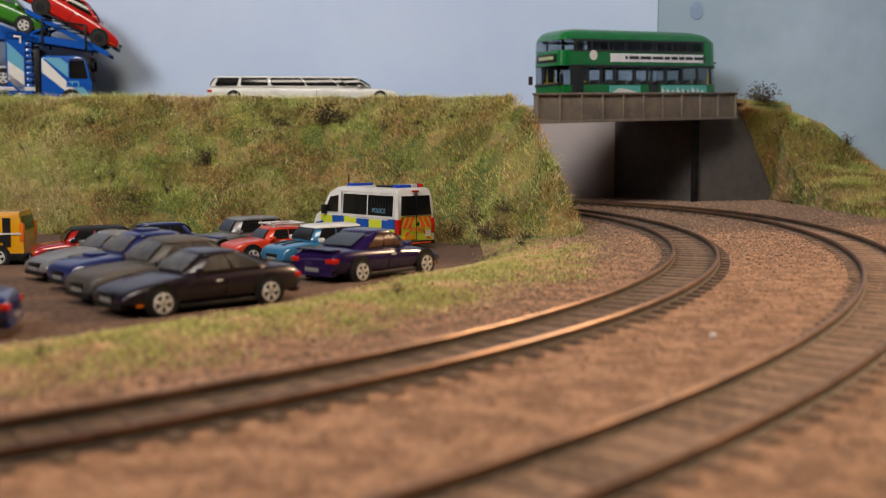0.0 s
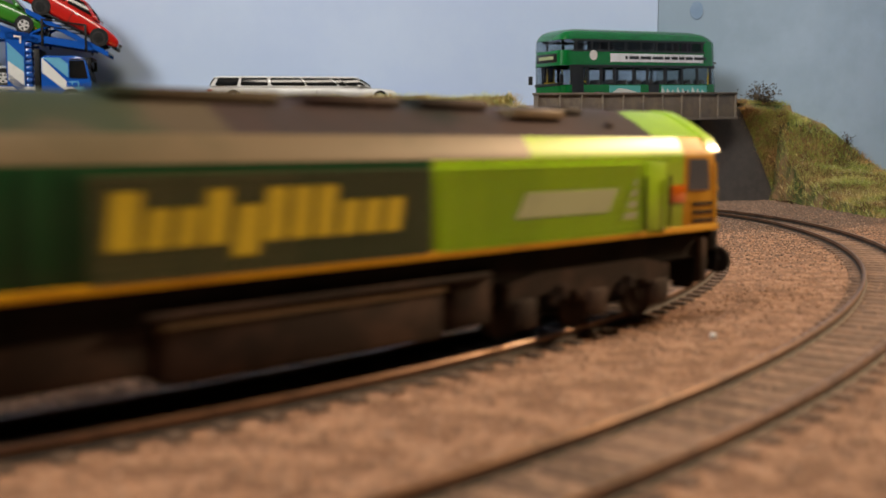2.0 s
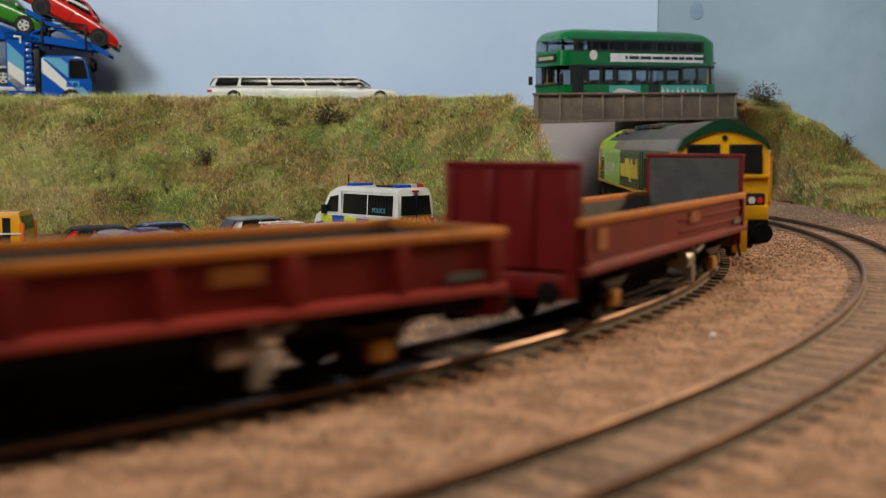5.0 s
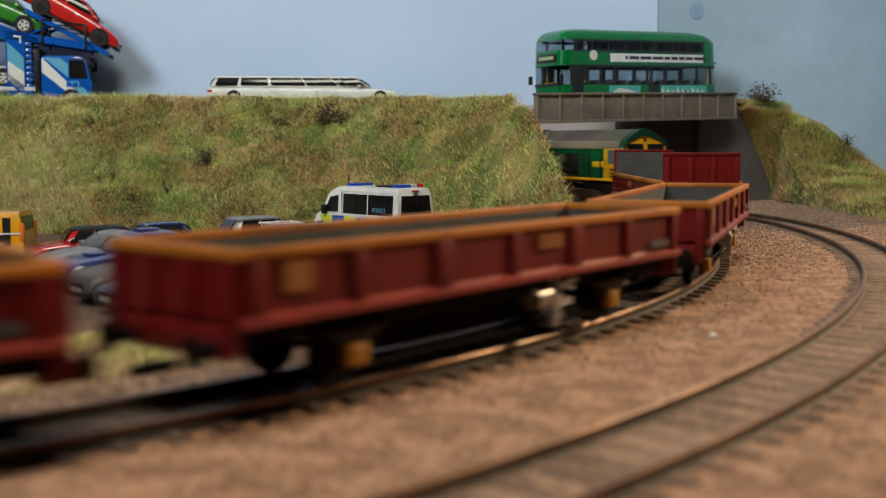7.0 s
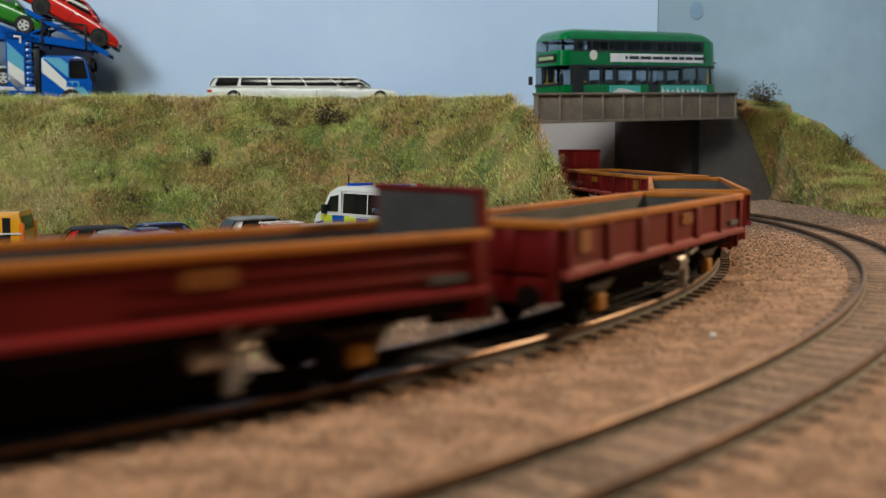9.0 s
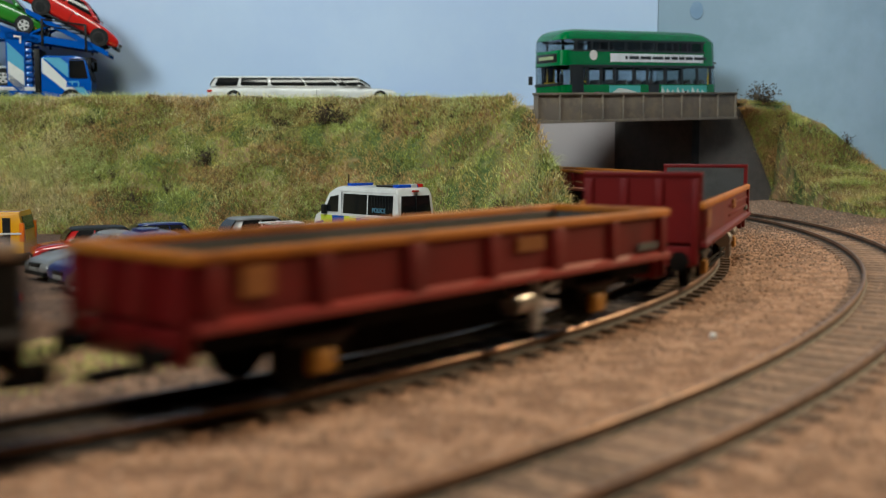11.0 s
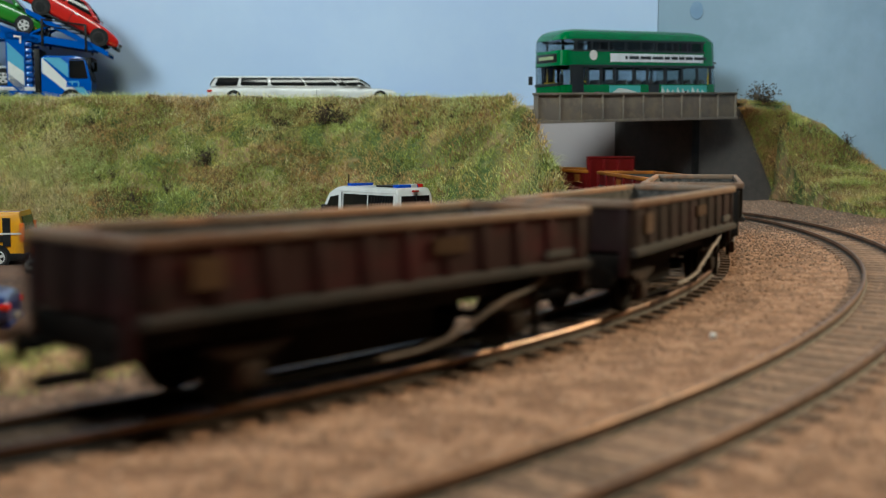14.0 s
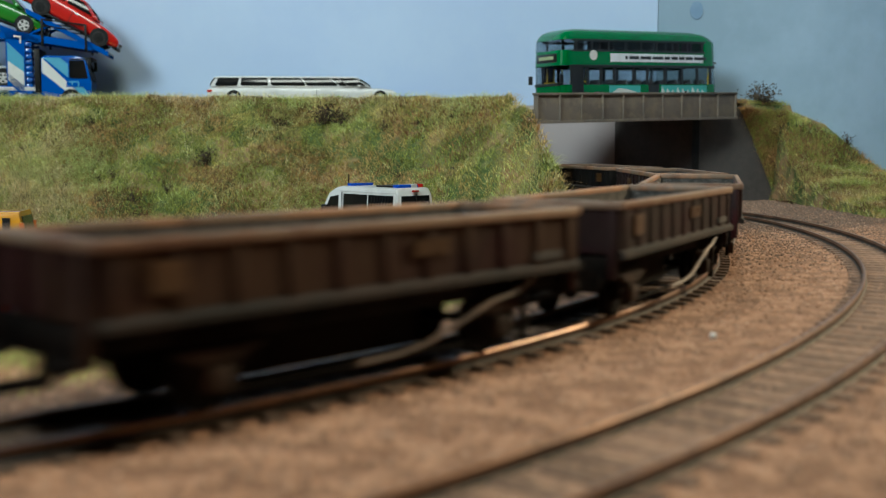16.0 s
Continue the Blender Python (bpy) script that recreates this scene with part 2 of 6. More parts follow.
def track(line, s0, s1, near, bed, wood, label):
    ob = thing("railway_track", Matrix(), label, "railway track", kind="structure")
    for off in (-8.75, 8.75):
        bm = B()
        rail(bm, line, s0, s1, off, [(-1.1, 2.4), (1.1, 2.4), (0.45, 2.9), (0.4, 4.0), (-0.4, 4.0), (-0.45, 2.9)])
        web = part("rail", bm, M_RAIL, ob, "brown weathered rail")
        bm = B()
        rail(bm, line, s0, s1, off, [(-0.55, 3.95), (0.55, 3.95), (0.6, 4.3), (0.6, 4.75), (0.42, 5.0), (-0.42, 5.0), (-0.6, 4.75), (-0.6, 4.3)])
        part("rail_head", bm, M_RAILTOP, web, "worn coppery metal rail head")
    bm = B()
    rail(bm, line, s0, s1, 0.0, [(-8.3, 1.2), (8.3, 1.2), (8.2, 2.25), (-8.2, 2.25)])
    part("ballast_bed", bm, bed, ob, "grimy ballast between the rails")
    bm = B()
    box(bm, -1.7, 1.7, -13.6, 13.6, 0.2, 2.6, 0.25)
    for y in (-10.3, -7.2, 7.2, 10.3):
        box(bm, -0.9, 0.9, y - 0.7, y + 0.7, 2.3, 2.7)
    me = mesh_of("sleeper", bm, wood, False)
    rest = []
    n = int((s1 - s0) / 9.0)
    for i in range(n):
        s = s0 + 4 + i * 9.0
        x, y, ux, uy = line(s)
        m = mm(x, y, 0, 0, 0, math.degrees(math.atan2(uy, ux)) + random.uniform(-1, 1))
        if near[0] < s < near[1]:
            o = new("sleeper", me)
            o.parent, o.matrix_basis = ob, m
        else:
            rest.append(m)
    if rest:
        bm = B()
        for m in rest:
            q = Matrix.Scale(1000, 4) @ m @ Matrix.Scale(MM, 4)
            base = [q @ Vector(p) for p in ((-1.7, -15, 0.2), (1.7, -15, 0.2), (1.7, 15, 0.2), (-1.7, 15, 0.2))]
            loft(bm, [base, [p + Vector((0, 0, 2.2)) for p in base]])
        tagged(part("sleepers", bm, wood, ob, smooth=False), kind="stuff")
    return ob


track(inner_line, -2650, 2100, (-540, 330), M_BED, M_SLEEPER, "curved inner track with brown rails and dark sleepers")
track(outer_line, -2500, 300, (-640, 300), M_BEDOUT, M_SLEEPERPALE, "curved outer track with brown rails and dark sleepers")

# ---- paints ----
def paint(name, c, rough=0.2, coat=0.6, dirt=None, amount=0.35, spec=0.5):
    return material(name, c, rough, second=dirt or tuple(v * 0.85 for v in c), scale=35, amount=amount, coat=coat, spec=spec)


P_LETTER = paint("bright_yellow_lettering", (0.62, 0.46, 0.02), 0.45, 0.1)
P_BROW = paint("black_green_paint", (0.004, 0.034, 0.013), 0.5, 0.0, (0.006, 0.026, 0.010), spec=0.2)
P_YELLOW = paint("warning_yellow_paint", (0.66, 0.35, 0.004), 0.5, 0.0, (0.52, 0.25, 0.004), spec=0.3)
P_LIME = paint("lime_green_paint", (0.42, 0.67, 0.014), 0.33, 0.3, (0.34, 0.57, 0.014))
P_GREEN = paint("dark_green_paint", (0.007, 0.075, 0.024), 0.36, 0.1, (0.012, 0.062, 0.02), spec=0.3)
# Dark green slats drawn khaki: the light they catch is in the colour.
P_LOUVRE = material("lit_green_louvre_edge", (0.10, 0.10, 0.04), 0.5, second=(0.06, 0.075, 0.03), scale=40, spec=0.5)
P_GREENROOF = material("dusty_green_roof_paint", (0.06, 0.066, 0.035), 0.6, second=(0.035, 0.05, 0.026), scale=22, third=(0.10, 0.075, 0.045), third_scale=35, spec=0.35)
P_ROOF = material("sooty_roof_paint", (0.045, 0.033, 0.03), 0.55, second=(0.02, 0.022, 0.018), scale=25, third=(0.065, 0.04, 0.034), third_scale=14, spec=0.35)
# Buff in place of dark green puts the warm lamp's highlight into the colour.
P_CANT = material("satin_lit_cantrail", (0.19, 0.14, 0.075), 0.42, second=(0.14, 0.11, 0.055), scale=25, coat=0.1, spec=0.7)
P_UNDER = material("dusty_black_underframe", (0.005, 0.0045, 0.004), 0.9, second=(0.011, 0.008, 0.0065), scale=60, spec=0.1)
P_BOGIE = material("rusty_brown_bogie", (0.022, 0.014, 0.010), 0.75, second=(0.055, 0.032, 0.022), scale=70, amount=0.4, spec=0.2)
P_GRILLE = material("dark_grille", (0.008, 0.008, 0.008), 0.7, second=(0.02, 0.018, 0.016), scale=90, spec=0.1)
P_WIN = material("tinted_window_plastic", (0.007, 0.008, 0.009), 0.08, second=(0.014, 0.013, 0.012), scale=60)
P_WINBLUE = material("pale_tinted_window", (0.10, 0.11, 0.13), 0.1, second=(0.13, 0.13, 0.14), scale=20)
P_WHITE = paint("white_paint", (0.72, 0.70, 0.66), 0.35, 0.4)
P_CREAM = paint("cream_lettering", (0.45, 0.50, 0.27), 0.5, 0.1)
P_STEEL = material("bright_steel", (0.5, 0.48, 0.45), 0.35, 0.8, second=(0.3, 0.28, 0.26), scale=100)
P_TYRE = material("tyre_rubber", (0.018, 0.017, 0.016), 0.8, second=(0.03, 0.028, 0.026), scale=150)
P_RIM = material("silver_rim", (0.78, 0.76, 0.73), 0.3, 0.15, second=(0.6, 0.58, 0.55), scale=150)
P_LAMPR = material("red_lamp_lens", (0.5, 0.012, 0.006), 0.12, coat=0.8)
P_LAMPW = material("clear_lamp_lens", (0.6, 0.6, 0.58), 0.12, coat=0.8)
P_ORANGE = material("orange_lamp_lens", (0.7, 0.16, 0.01), 0.15, coat=0.8)
P_PLATE = material("number_plate", (0.22, 0.21, 0.19), 0.4)
P_BLUE = paint("bright_blue_paint", (0.008, 0.085, 0.42))

# ---- locomotive: local x runs forward, the visible flank is at -y ----
def loco_profile(x, lo, hi, shrink=1.0):
    """Half of a cross-section between two heights, mirrored to a ring; the ends lean back above the bonnet line."""
    pts = [(16.4, 26.6), (17.0, 27.6), (17.0, 45.8), (16.6, 47.2), (14.4, 50.6), (8.5, 54.4), (3.5, 57.0), (0.0, 57.6)]
    pts = [p for p in pts if lo <= p[1] <= hi]
    side = [(y * shrink, z) for y, z in pts]
    ring = side + [(-y, z) for y, z in side[::-1] if y > 0]
    sgn = 1 if x > 0 else -1

    def rake(z):
        return max(0.0, z - 38) * 0.14 if abs(x) > 128 else 0.0
    return [(x - sgn * rake(z), y, z) for y, z in ring]


def locomotive():
    ob = thing("diesel_locomotive", Matrix(), "weathered green and yellow model diesel freight locomotive on the track", "locomotive")

    def seg(name, x0, x1, lo, hi, mat, label="", under=ob):
        return part(name, loft(B(), [loco_profile(x0, lo, hi), loco_profile(x1, lo, hi)]), mat, under, label)

    seg("body_side", 32, 122, 24, 46.2, P_LIME, "lime green louvred flank")
    seg("body_side", -41, 32, 24, 46.2, P_GREEN, "dark green flank with yellow lettering")
    seg("body_side", -120, -41, 24, 46.2, P_GREEN, "dark green flank")
    seg("cantrail", -120, 62, 45.5, 50.8, P_CANT, "cantrail band with its highlight in the pale colour")
    seg("cantrail", 62, 122, 45.5, 50.8, P_LIME, "lime green cantrail")
    for x0, x1, mat, text in ((-120, -101, P_GREENROOF, "dusty green roof"), (-101, -66, P_ROOF, "sooty brown roof"), (-66, -12, P_GREENROOF, "dusty green roof"), (-12, 112, P_ROOF, "sooty brown roof"), (112, 122, P_LIME, "lime green roof")):
        seg("roof_panel", x0, x1, 50.5, 58, mat, text)
    # sooty crown over the lime end, tapering towards the cab
    part("soot_patch", loft(B(), [[(x, y * k, z + 0.25) for y, z in ((-8.6, 54.35), (-3.5, 57.0), (0, 57.6), (3.5, 57.0), (8.6, 54.35))] for x, k in ((111.5, 0.9), (116, 0.65), (121, 0.35))], False), P_ROOF, ob, "sooty streak on the lime roof")

    def lean(z):
        return max(0.0, z - 38) * 0.14
    for sgn, x0, crown, brow in ((1, 122, P_LIME, P_LIME), (-1, -120, P_GREENROOF, P_BROW)):
        def bx(bm, a, b, y0, y1, z0, z1, bevel=0.0):
            return box(bm, min(sgn * a, sgn * b), max(sgn * a, sgn * b), y0, y1, z0, z1, bevel)
        lo = [loco_profile(x0, 24, 46.2), loco_profile(sgn * 129, 24, 46.2), loco_profile(sgn * 137, 24, 46.2), loco_profile(sgn * 139, 24, 46.2, 0.94)]
        cab = part("cab", loft(B(), lo), P_YELLOW, ob, "yellow cab end")
        hi = [loco_profile(x0, 45.5, 50.8), loco_profile(sgn * 129, 45.5, 50.8), loco_profile(sgn * 138, 45.5, 50.8), loco_profile(sgn * 139, 45.5, 50.8, 0.95)]
        part("cab_brow", loft(B(), hi), P_CANT if sgn < 0 else P_YELLOW, cab, "eaves of the cab in the pale cantrail highlight colour" if sgn < 0 else "yellow eaves of the cab")
        top = [loco_profile(x0, 50.5, 58), loco_profile(sgn * 129, 50.5, 58), loco_profile(sgn * 136.5, 50.5, 58)]
        part("cab_roof", loft(B(), top), crown, cab, "pitched cab roof")
        # the gable edge overhangs the face
        rim = [(16.9, 46.8), (14.9, 50.6), (8.6, 54.7), (3.5, 57.3), (0, 57.9)]
        inner = [(15.6, 46.8), (13.4, 49.4), (7.6, 51.9), (3.2, 53.2), (0, 53.5)]
        ring = [(y, z) for y, z in rim] + [(-y, z) for y, z in rim[-2::-1]] + [(-y, z) for y, z in inner[:-1]] + [(y, z) for y, z in inner[::-1]]
        part("gable_brow", loft(B(), [[(sgn * (a - lean(z)), y, z) for y, z in ring] for a in (135.5, 140.6)]), brow, cab, "dark green brow round the gable" if sgn < 0 else "lime green brow")
        face = [(15.9, 26.4), (16.0, 46.5), (13.4, 49.5), (7.6, 52.0), (3.2, 53.3)]
        outline2 = face + [(-y, z) for y, z in face[::-1]]
        part("cab_face", loft(B(), [[(sgn * (a - lean(z)), y, z) for y, z in outline2] for a in (138.2, 139.6)]), P_YELLOW, cab, "flat yellow cab face")
        fx = 139.6
        for side in (-1, 1):
            def pane(y0, y1, z0, z1, out):
                q = [(sgn * (fx + out - lean(z)), side * y, z) for y, z in ((y0, z0), (y1, z0), (y1, z1), (y0, z1))]
                return plate(B(), q, 0.7)
            surround = part("windscreen_surround", pane(1.7, 13.6, 37.9, 48.6, 0.05), P_BLACK, cab, "black rubber window surround")
            part("windscreen", pane(2.3, 13.0, 38.5, 48.0, 0.3), P_WIN, surround, "dark windscreen")
            part("wiper", rod(B(), (sgn * (fx + 0.9), side * 7.5, 38.2), (sgn * (fx - 0.1), side * 4.5, 45), 0.16, 5), P_BLACK, cab)
            ys = side * 17.05
            q = [(sgn * 124.5, ys, 36.9), (sgn * 134.2, ys, 36.9), (sgn * 133.2, ys, 45.0), (sgn * 124.5, ys, 45.0)]
            part("cab_side_window", plate(B(), q, 0.5), P_WINBLUE, cab, "grey tinted side window")
            bm = B()
            for z in (28.5, 30.7, 32.9):
                bx(bm, 126.5, 136, ys - 0.25, ys + 0.25, z, z + 0.9)
            part("step", bm, P_BLACK, cab)
            part("cab_handrail", rod(B(), (sgn * 137.6, side * 17.2, 27.5), (sgn * 137.2, side * 17.2, 44), 0.3), P_YELLOW, cab)
            bm = cyl(B(), (sgn * 143.5, side * 12, 17.0), 1.6, 9, "x", 12)
            cyl(bm, (sgn * 148, side * 12, 17.0), 3.6, 1.4, "x", 22)
            part("buffer", bm, P_UNDER, ob, "round black buffer")
            recess = part("lamp_housing", bx(B(), 138.8, 140.1, side * 11.3 - 3.4, side * 11.3 + 3.4, 25.6, 31.0, 0.5), P_BLACK, cab, "black lamp recess")
            part("headlamp", cyl(B(), (sgn * 140.2, side * 9.8, 28.4), 1.3, 0.8, "x", 16), P_LAMPW, recess, "clear headlamp")
            part("tail_lamp", cyl(B(), (sgn * 140.2, side * 12.8, 28.4), 1.1, 0.8, "x", 14), P_LAMPR, recess, "red round tail lamp")
            plough = part("snowplough", bx(B(), 138.6, 142.6, side * 5.6 - 2.5, side * 5.6 + 2.5, 9.5, 21, 0.5), P_YELLOW if sgn < 0 else P_UNDER, ob, "yellow column beside the coupling" if sgn < 0 else "")
            part("brake_hose", rod(rod(B(), (sgn * 143, side * 3.6, 18), (sgn * 144.6, side * 4.4, 12), 0.5), (sgn * 144.6, side * 4.4, 12), (sgn * 143.4, side * 5.4, 8.5), 0.5), P_BLACK, plough)
            part("cab_step", bx(B(), 133, 136.5, side * 14.8 - 0.8, side * 14.8 + 0.8, 12.5, 24, 0.4), P_BOGIE, ob)
        part("bonnet_ledge", bx(B(), 138.5, 141.0, -16.0, 16.0, 36.4, 37.8, 0.4), P_YELLOW, cab)
        part("logo_panel", bx(B(), 139.3, 140.0, -5.0, 5.0, 33.8, 35.6), P_GREEN, cab, "small green panel with plain bars")
        part("socket", cyl(B(), (sgn * 139.9, 0, 29.6), 1.5, 0.9, "x", 16), P_LAMPR, cab, "round red socket on the face")
        part("headlamp", cyl(B(), (sgn * (fx - lean(51)), 0, 51), 1.0, 1.2, "x", 12), P_BLACK, cab)
        beam = part("buffer_beam", bx(B(), 137, 141.6, -15.8, 15.8, 20.5, 26.5, 0.6), P_YELLOW if sgn < 0 else P_UNDER, ob, "buffer beam")
        for y in (-12, 12):
            part("buffer_pocket", bx(B(), 141, 142.2, y - 3.6, y + 3.6, 14.5, 21.5, 0.4), P_UNDER, beam)
        part("drag_box", bx(B(), 132, 139, -14, 14, 12, 22, 0.5), P_UNDER, ob)
        part("coupling", bx(B(), 140, 149, -1.2, 1.2, 11, 14, 0.3), P_UNDER, ob)
    # louvres, lettering and panels on both flanks
    slat = mesh_of("slat", box(B(), 0, 70, -0.55, 0.55, 0, 0.62), P_LIME, False)
    dark_slat = mesh_of("slat", box(B(), 0, 71, -0.55, 0.55, 0, 0.62), P_LOUVRE, False)
    for side in (-1, 1):
        for k in range(13):
            o = new("slat", slat)
            o.parent, o.matrix_basis = ob, mm(33.5, side * 17.15, 27.6 + k * 1.32)
        for k in range(13):
            o = new("slat", dark_slat)
            o.parent, o.matrix_basis = ob, mm(-40, side * 17.1, 27.6 + k * 1.32)
        y = side * 17.25
        grille = part("grille_panel", box(B(), -96, -58, y - 0.3, y + 0.3, 29.5, 42.5, 0.4), P_GRILLE, ob, "black radiator grille panel")
        bm = box(B(), -97, -57, y - 0.5, y + 0.5, 42.4, 43.6, 0.2)
        box(bm, -97.2, -95.8, y - 0.45, y + 0.45, 29.4, 42.5)
        box(bm, -58.2, -56.8, y - 0.45, y + 0.45, 29.4, 42.5)
        part("grille_frame", bm, P_GREEN, grille, "dark green frame round the grille")
        for gx in (-114.5, -100.5, -50.0, -43.0):
            part("body_seam", box(B(), gx, gx + 0.3, y - 0.3, y + 0.02, 28, 45), P_BLACK, ob)
        part("sill_stripe", box(B(), -139, 139, y - 0.25, y + 0.15, 26.2, 27.9, 0.2), P_YELLOW, ob, "yellow stripe along the sill")
        part("cab_door", box(B(), 104.5, 113.5, y - 0.25, y + 0.1, 26.6, 44.5, 0.3), P_LIME, ob, "lime green door")
        part("cab_door", box(B(), -117, -107, y - 0.25, y + 0.1, 26.6, 44.5, 0.3), P_GREEN, ob)
        for hx in (103.6, 114.2, -106.2, -118):
            part("handrail", rod(B(), (hx, y + side * 0.9, 28), (hx, y + side * 0.9, 41), 0.35), P_BLACK, ob)
        part("marking_panel", box(B(), -120, -109, y - 0.3, y + 0.3, 34.5, 38, 0.3), P_YELLOW, ob, "plain yellow panel")
        part("marking_panel", box(B(), 116, 122.5, y - 0.3, y + 0.2, 34, 38.5, 0.3), P_ORANGE, ob, "small orange panel")
        # the company name stands as plain slanting bars
        bm = B()
        x = -37.5
        for k in range(11):
            w = 5.0 if k in (0, 4) else 4.2
            top = 41.6 if k in (0, 3, 5, 6, 7) else 38.8
            bot = 30.4 if k == 4 else 32.6
            pts = [(x, bot), (x + w, bot), (x + w + 1.2, top), (x + 1.2, top)]
            prism(bm, pts, y - 0.55, y + 0.55)
            x += w + 1.25
        part("lettering", bm, P_LETTER, ob, "row of yellow slanting bars")
        bm = B()
        prism(bm, [(56, 33), (89, 33), (93, 38.5), (60, 38.5)], y - 0.55, y + 0.55)
        for k in range(4):
            prism(bm, [(95 + k * 1.4, 31 + k * 2.6), (100, 31 + k * 2.6), (101, 32.6 + k * 2.6), (96 + k * 1.4, 32.6 + k * 2.6)], y - 0.55, y + 0.55)
        part("lettering", bm, P_CREAM, ob, "pale cream slanting bars")
    for x0, x1, mat in ((10, 34, P_ROOF), (40, 60, P_ROOF), (-30, 4, P_GREENROOF)):
        part("roof_vent", box(B(), x0, x1, -6, 6, 56.3, 58.4, 0.4), mat, ob, "roof vent")
    for sd in (-1, 1):
        part("silencer_hatch", box(B(), 64, 82, sd * 7.5 - 2.6, sd * 7.5 + 2.6, 54.6, 56.6, 0.3), P_CANT, ob, "roof hatch in the pale cantrail highlight colour")
        part("exhaust_port", box(B(), 84, 93, sd * 5 - 1.6, sd * 5 + 1.6, 55.6, 57.4, 0.4), P_BLACK, ob)
        part("lifting_lug", box(B(), 97, 99, sd * 11 - 0.6, sd * 11 + 0.6, 52.6, 54.2, 0.2), P_ROOF, ob)
    # underframe, tank and bogies
    part("underframe", box(B(), -137, 137, -14.5, 14.5, 19, 27, 0.5), P_UNDER, ob)
    tank = part("fuel_tank", box(B(), -27, 37, -15.5, 15.5, 9.5, 21, 1.2), P_BOGIE, ob, "brown dusty fuel tank")
    part("battery_box", box(B(), 39.5, 51, -15.6, 15.6, 11, 22, 0.8), P_BOGIE, ob, "brown equipment box")
    for sd in (-1, 1):
        part("air_pipe", rod(B(), (-30, sd * 16, 21.5), (50, sd * 16, 21.5), 0.7), P_BOGIE, tank)
        # Pale strip: the light on the tank's top edge, put in as colour.
        part("tank_rim", box(B(), -27, 37, sd * 15.6 - 0.3, sd * 15.6 + 0.3, 19.2, 20.2), P_CANT, tank)
    part("air_tank", box(B(), -57, -28.5, -14.5, 14.5, 11.5, 21, 1.5), P_BOGIE, ob)
    wheels = []
    for c in (88, -88):
        bogie = part("bogie", box(B(), c - 27, c + 27, -9, 9, 9, 17, 0.8), P_UNDER, ob, "three-axle bogie")
        for sd in (-1, 1):
            pts = [(c - 31, 13), (c - 31, 18.5), (c - 20, 20.5), (c + 20, 20.5), (c + 31, 18.5), (c + 31, 13), (c + 24, 13), (c + 20, 15.5), (c + 8, 15.5), (c + 5, 12.5), (c - 5, 12.5), (c - 8, 15.5), (c - 20, 15.5), (c - 24, 13)]
            part("bogie_frame", prism(B(), pts, sd * 14 - 1.2, sd * 14 + 1.2), P_BOGIE, bogie, "rusty brown cast side frame")
            for dx in (-26, 0, 26):
                part("axle_box", box(B(), c + dx - 3.4, c + dx + 3.4, sd * 15 - 1.4, sd * 15 + 1.4, 8.6, 15, 0.7), P_BOGIE, bogie)
            bm = B()
            for dx in (-13, 13):
                cyl(bm, (c + dx, sd * 15, 15.5), 1.7, 3, "z", 12)
                cyl(bm, (c + dx - 3, sd * 15, 14), 1.2, 2.6, "z", 10)
            part("spring", bm, P_BOGIE, bogie)
        for dx in (-26, 0, 26):
            bm = B()
            for sd in (-1, 1):
                cyl(bm, (0, sd * 8.6, 0), 7.0, 2.2, "y", 28)
                cyl(bm, (0, sd * 9.9, 0), 3.0, 0.8, "y", 10)
            rod(bm, (0, -9, 0), (0, 9, 0), 1.2)
            w = part("wheelset", bm, P_BOGIE, ob)
            w.matrix_basis = mm(c + dx, 0, 12.0)
            wheels.append((w, c + dx, 12.0, 7.0))
    return ob, wheels


# ---- wagons ----
W_RED = paint("maroon_red_wagon_paint", (0.13, 0.005, 0.005), 0.45, 0.0, (0.095, 0.004, 0.005), spec=0.25)
W_ORANGE = paint("orange_rim_paint", (0.40, 0.135, 0.012), 0.5, 0.0, (0.24, 0.08, 0.012), spec=0.3)
W_AXLE = paint("orange_axle_box_paint", (0.42, 0.19, 0.01), 0.5, 0.0)
W_GREY = material("grey_wagon_lining", (0.06, 0.056, 0.052), 0.85, second=(0.07, 0.066, 0.06), scale=30, third=(0.05, 0.046, 0.042), third_scale=90)
W_LOAD = material("dark_stone_load", (0.05, 0.045, 0.04), 0.95, second=(0.10, 0.09, 0.08), scale=500, bump=1.0, bump_scale=700)


# The light on the wagon ledges is put into these two colours.
W_FLANGE = paint("lit_red_flange_paint", (0.20, 0.02, 0.013), 0.42, 0.0, (0.14, 0.012, 0.01), spec=0.4)
W_LEDGE = material("lit_brown_ledge", (0.022, 0.014, 0.010), 0.8, second=(0.009, 0.007, 0.005), scale=40, spec=0.3)
W_LEVER = material("worn_tan_lever", (0.15, 0.095, 0.06), 0.55, second=(0.07, 0.045, 0.03), scale=80)
W_BRACKET = material("pale_grey_bracket", (0.36, 0.36, 0.36), 0.5, second=(0.3, 0.29, 0.28), scale=120)


def wheelset(parent, x, mat):
    bm = B()
    for sd in (-1, 1):
        cyl(bm, (0, sd * 8.6, 0), 6.6, 2.2, "y", 24)
        cyl(bm, (0, sd * 9.9, 0), 2.6, 0.8, "y", 10)
    rod(bm, (0, -9, 0), (0, 9, 0), 1.0)
    w = part("wheelset", bm, mat, parent)
    w.matrix_basis = mm(x, 0, 11.6)
    return (w, x, 11.6, 6.6)


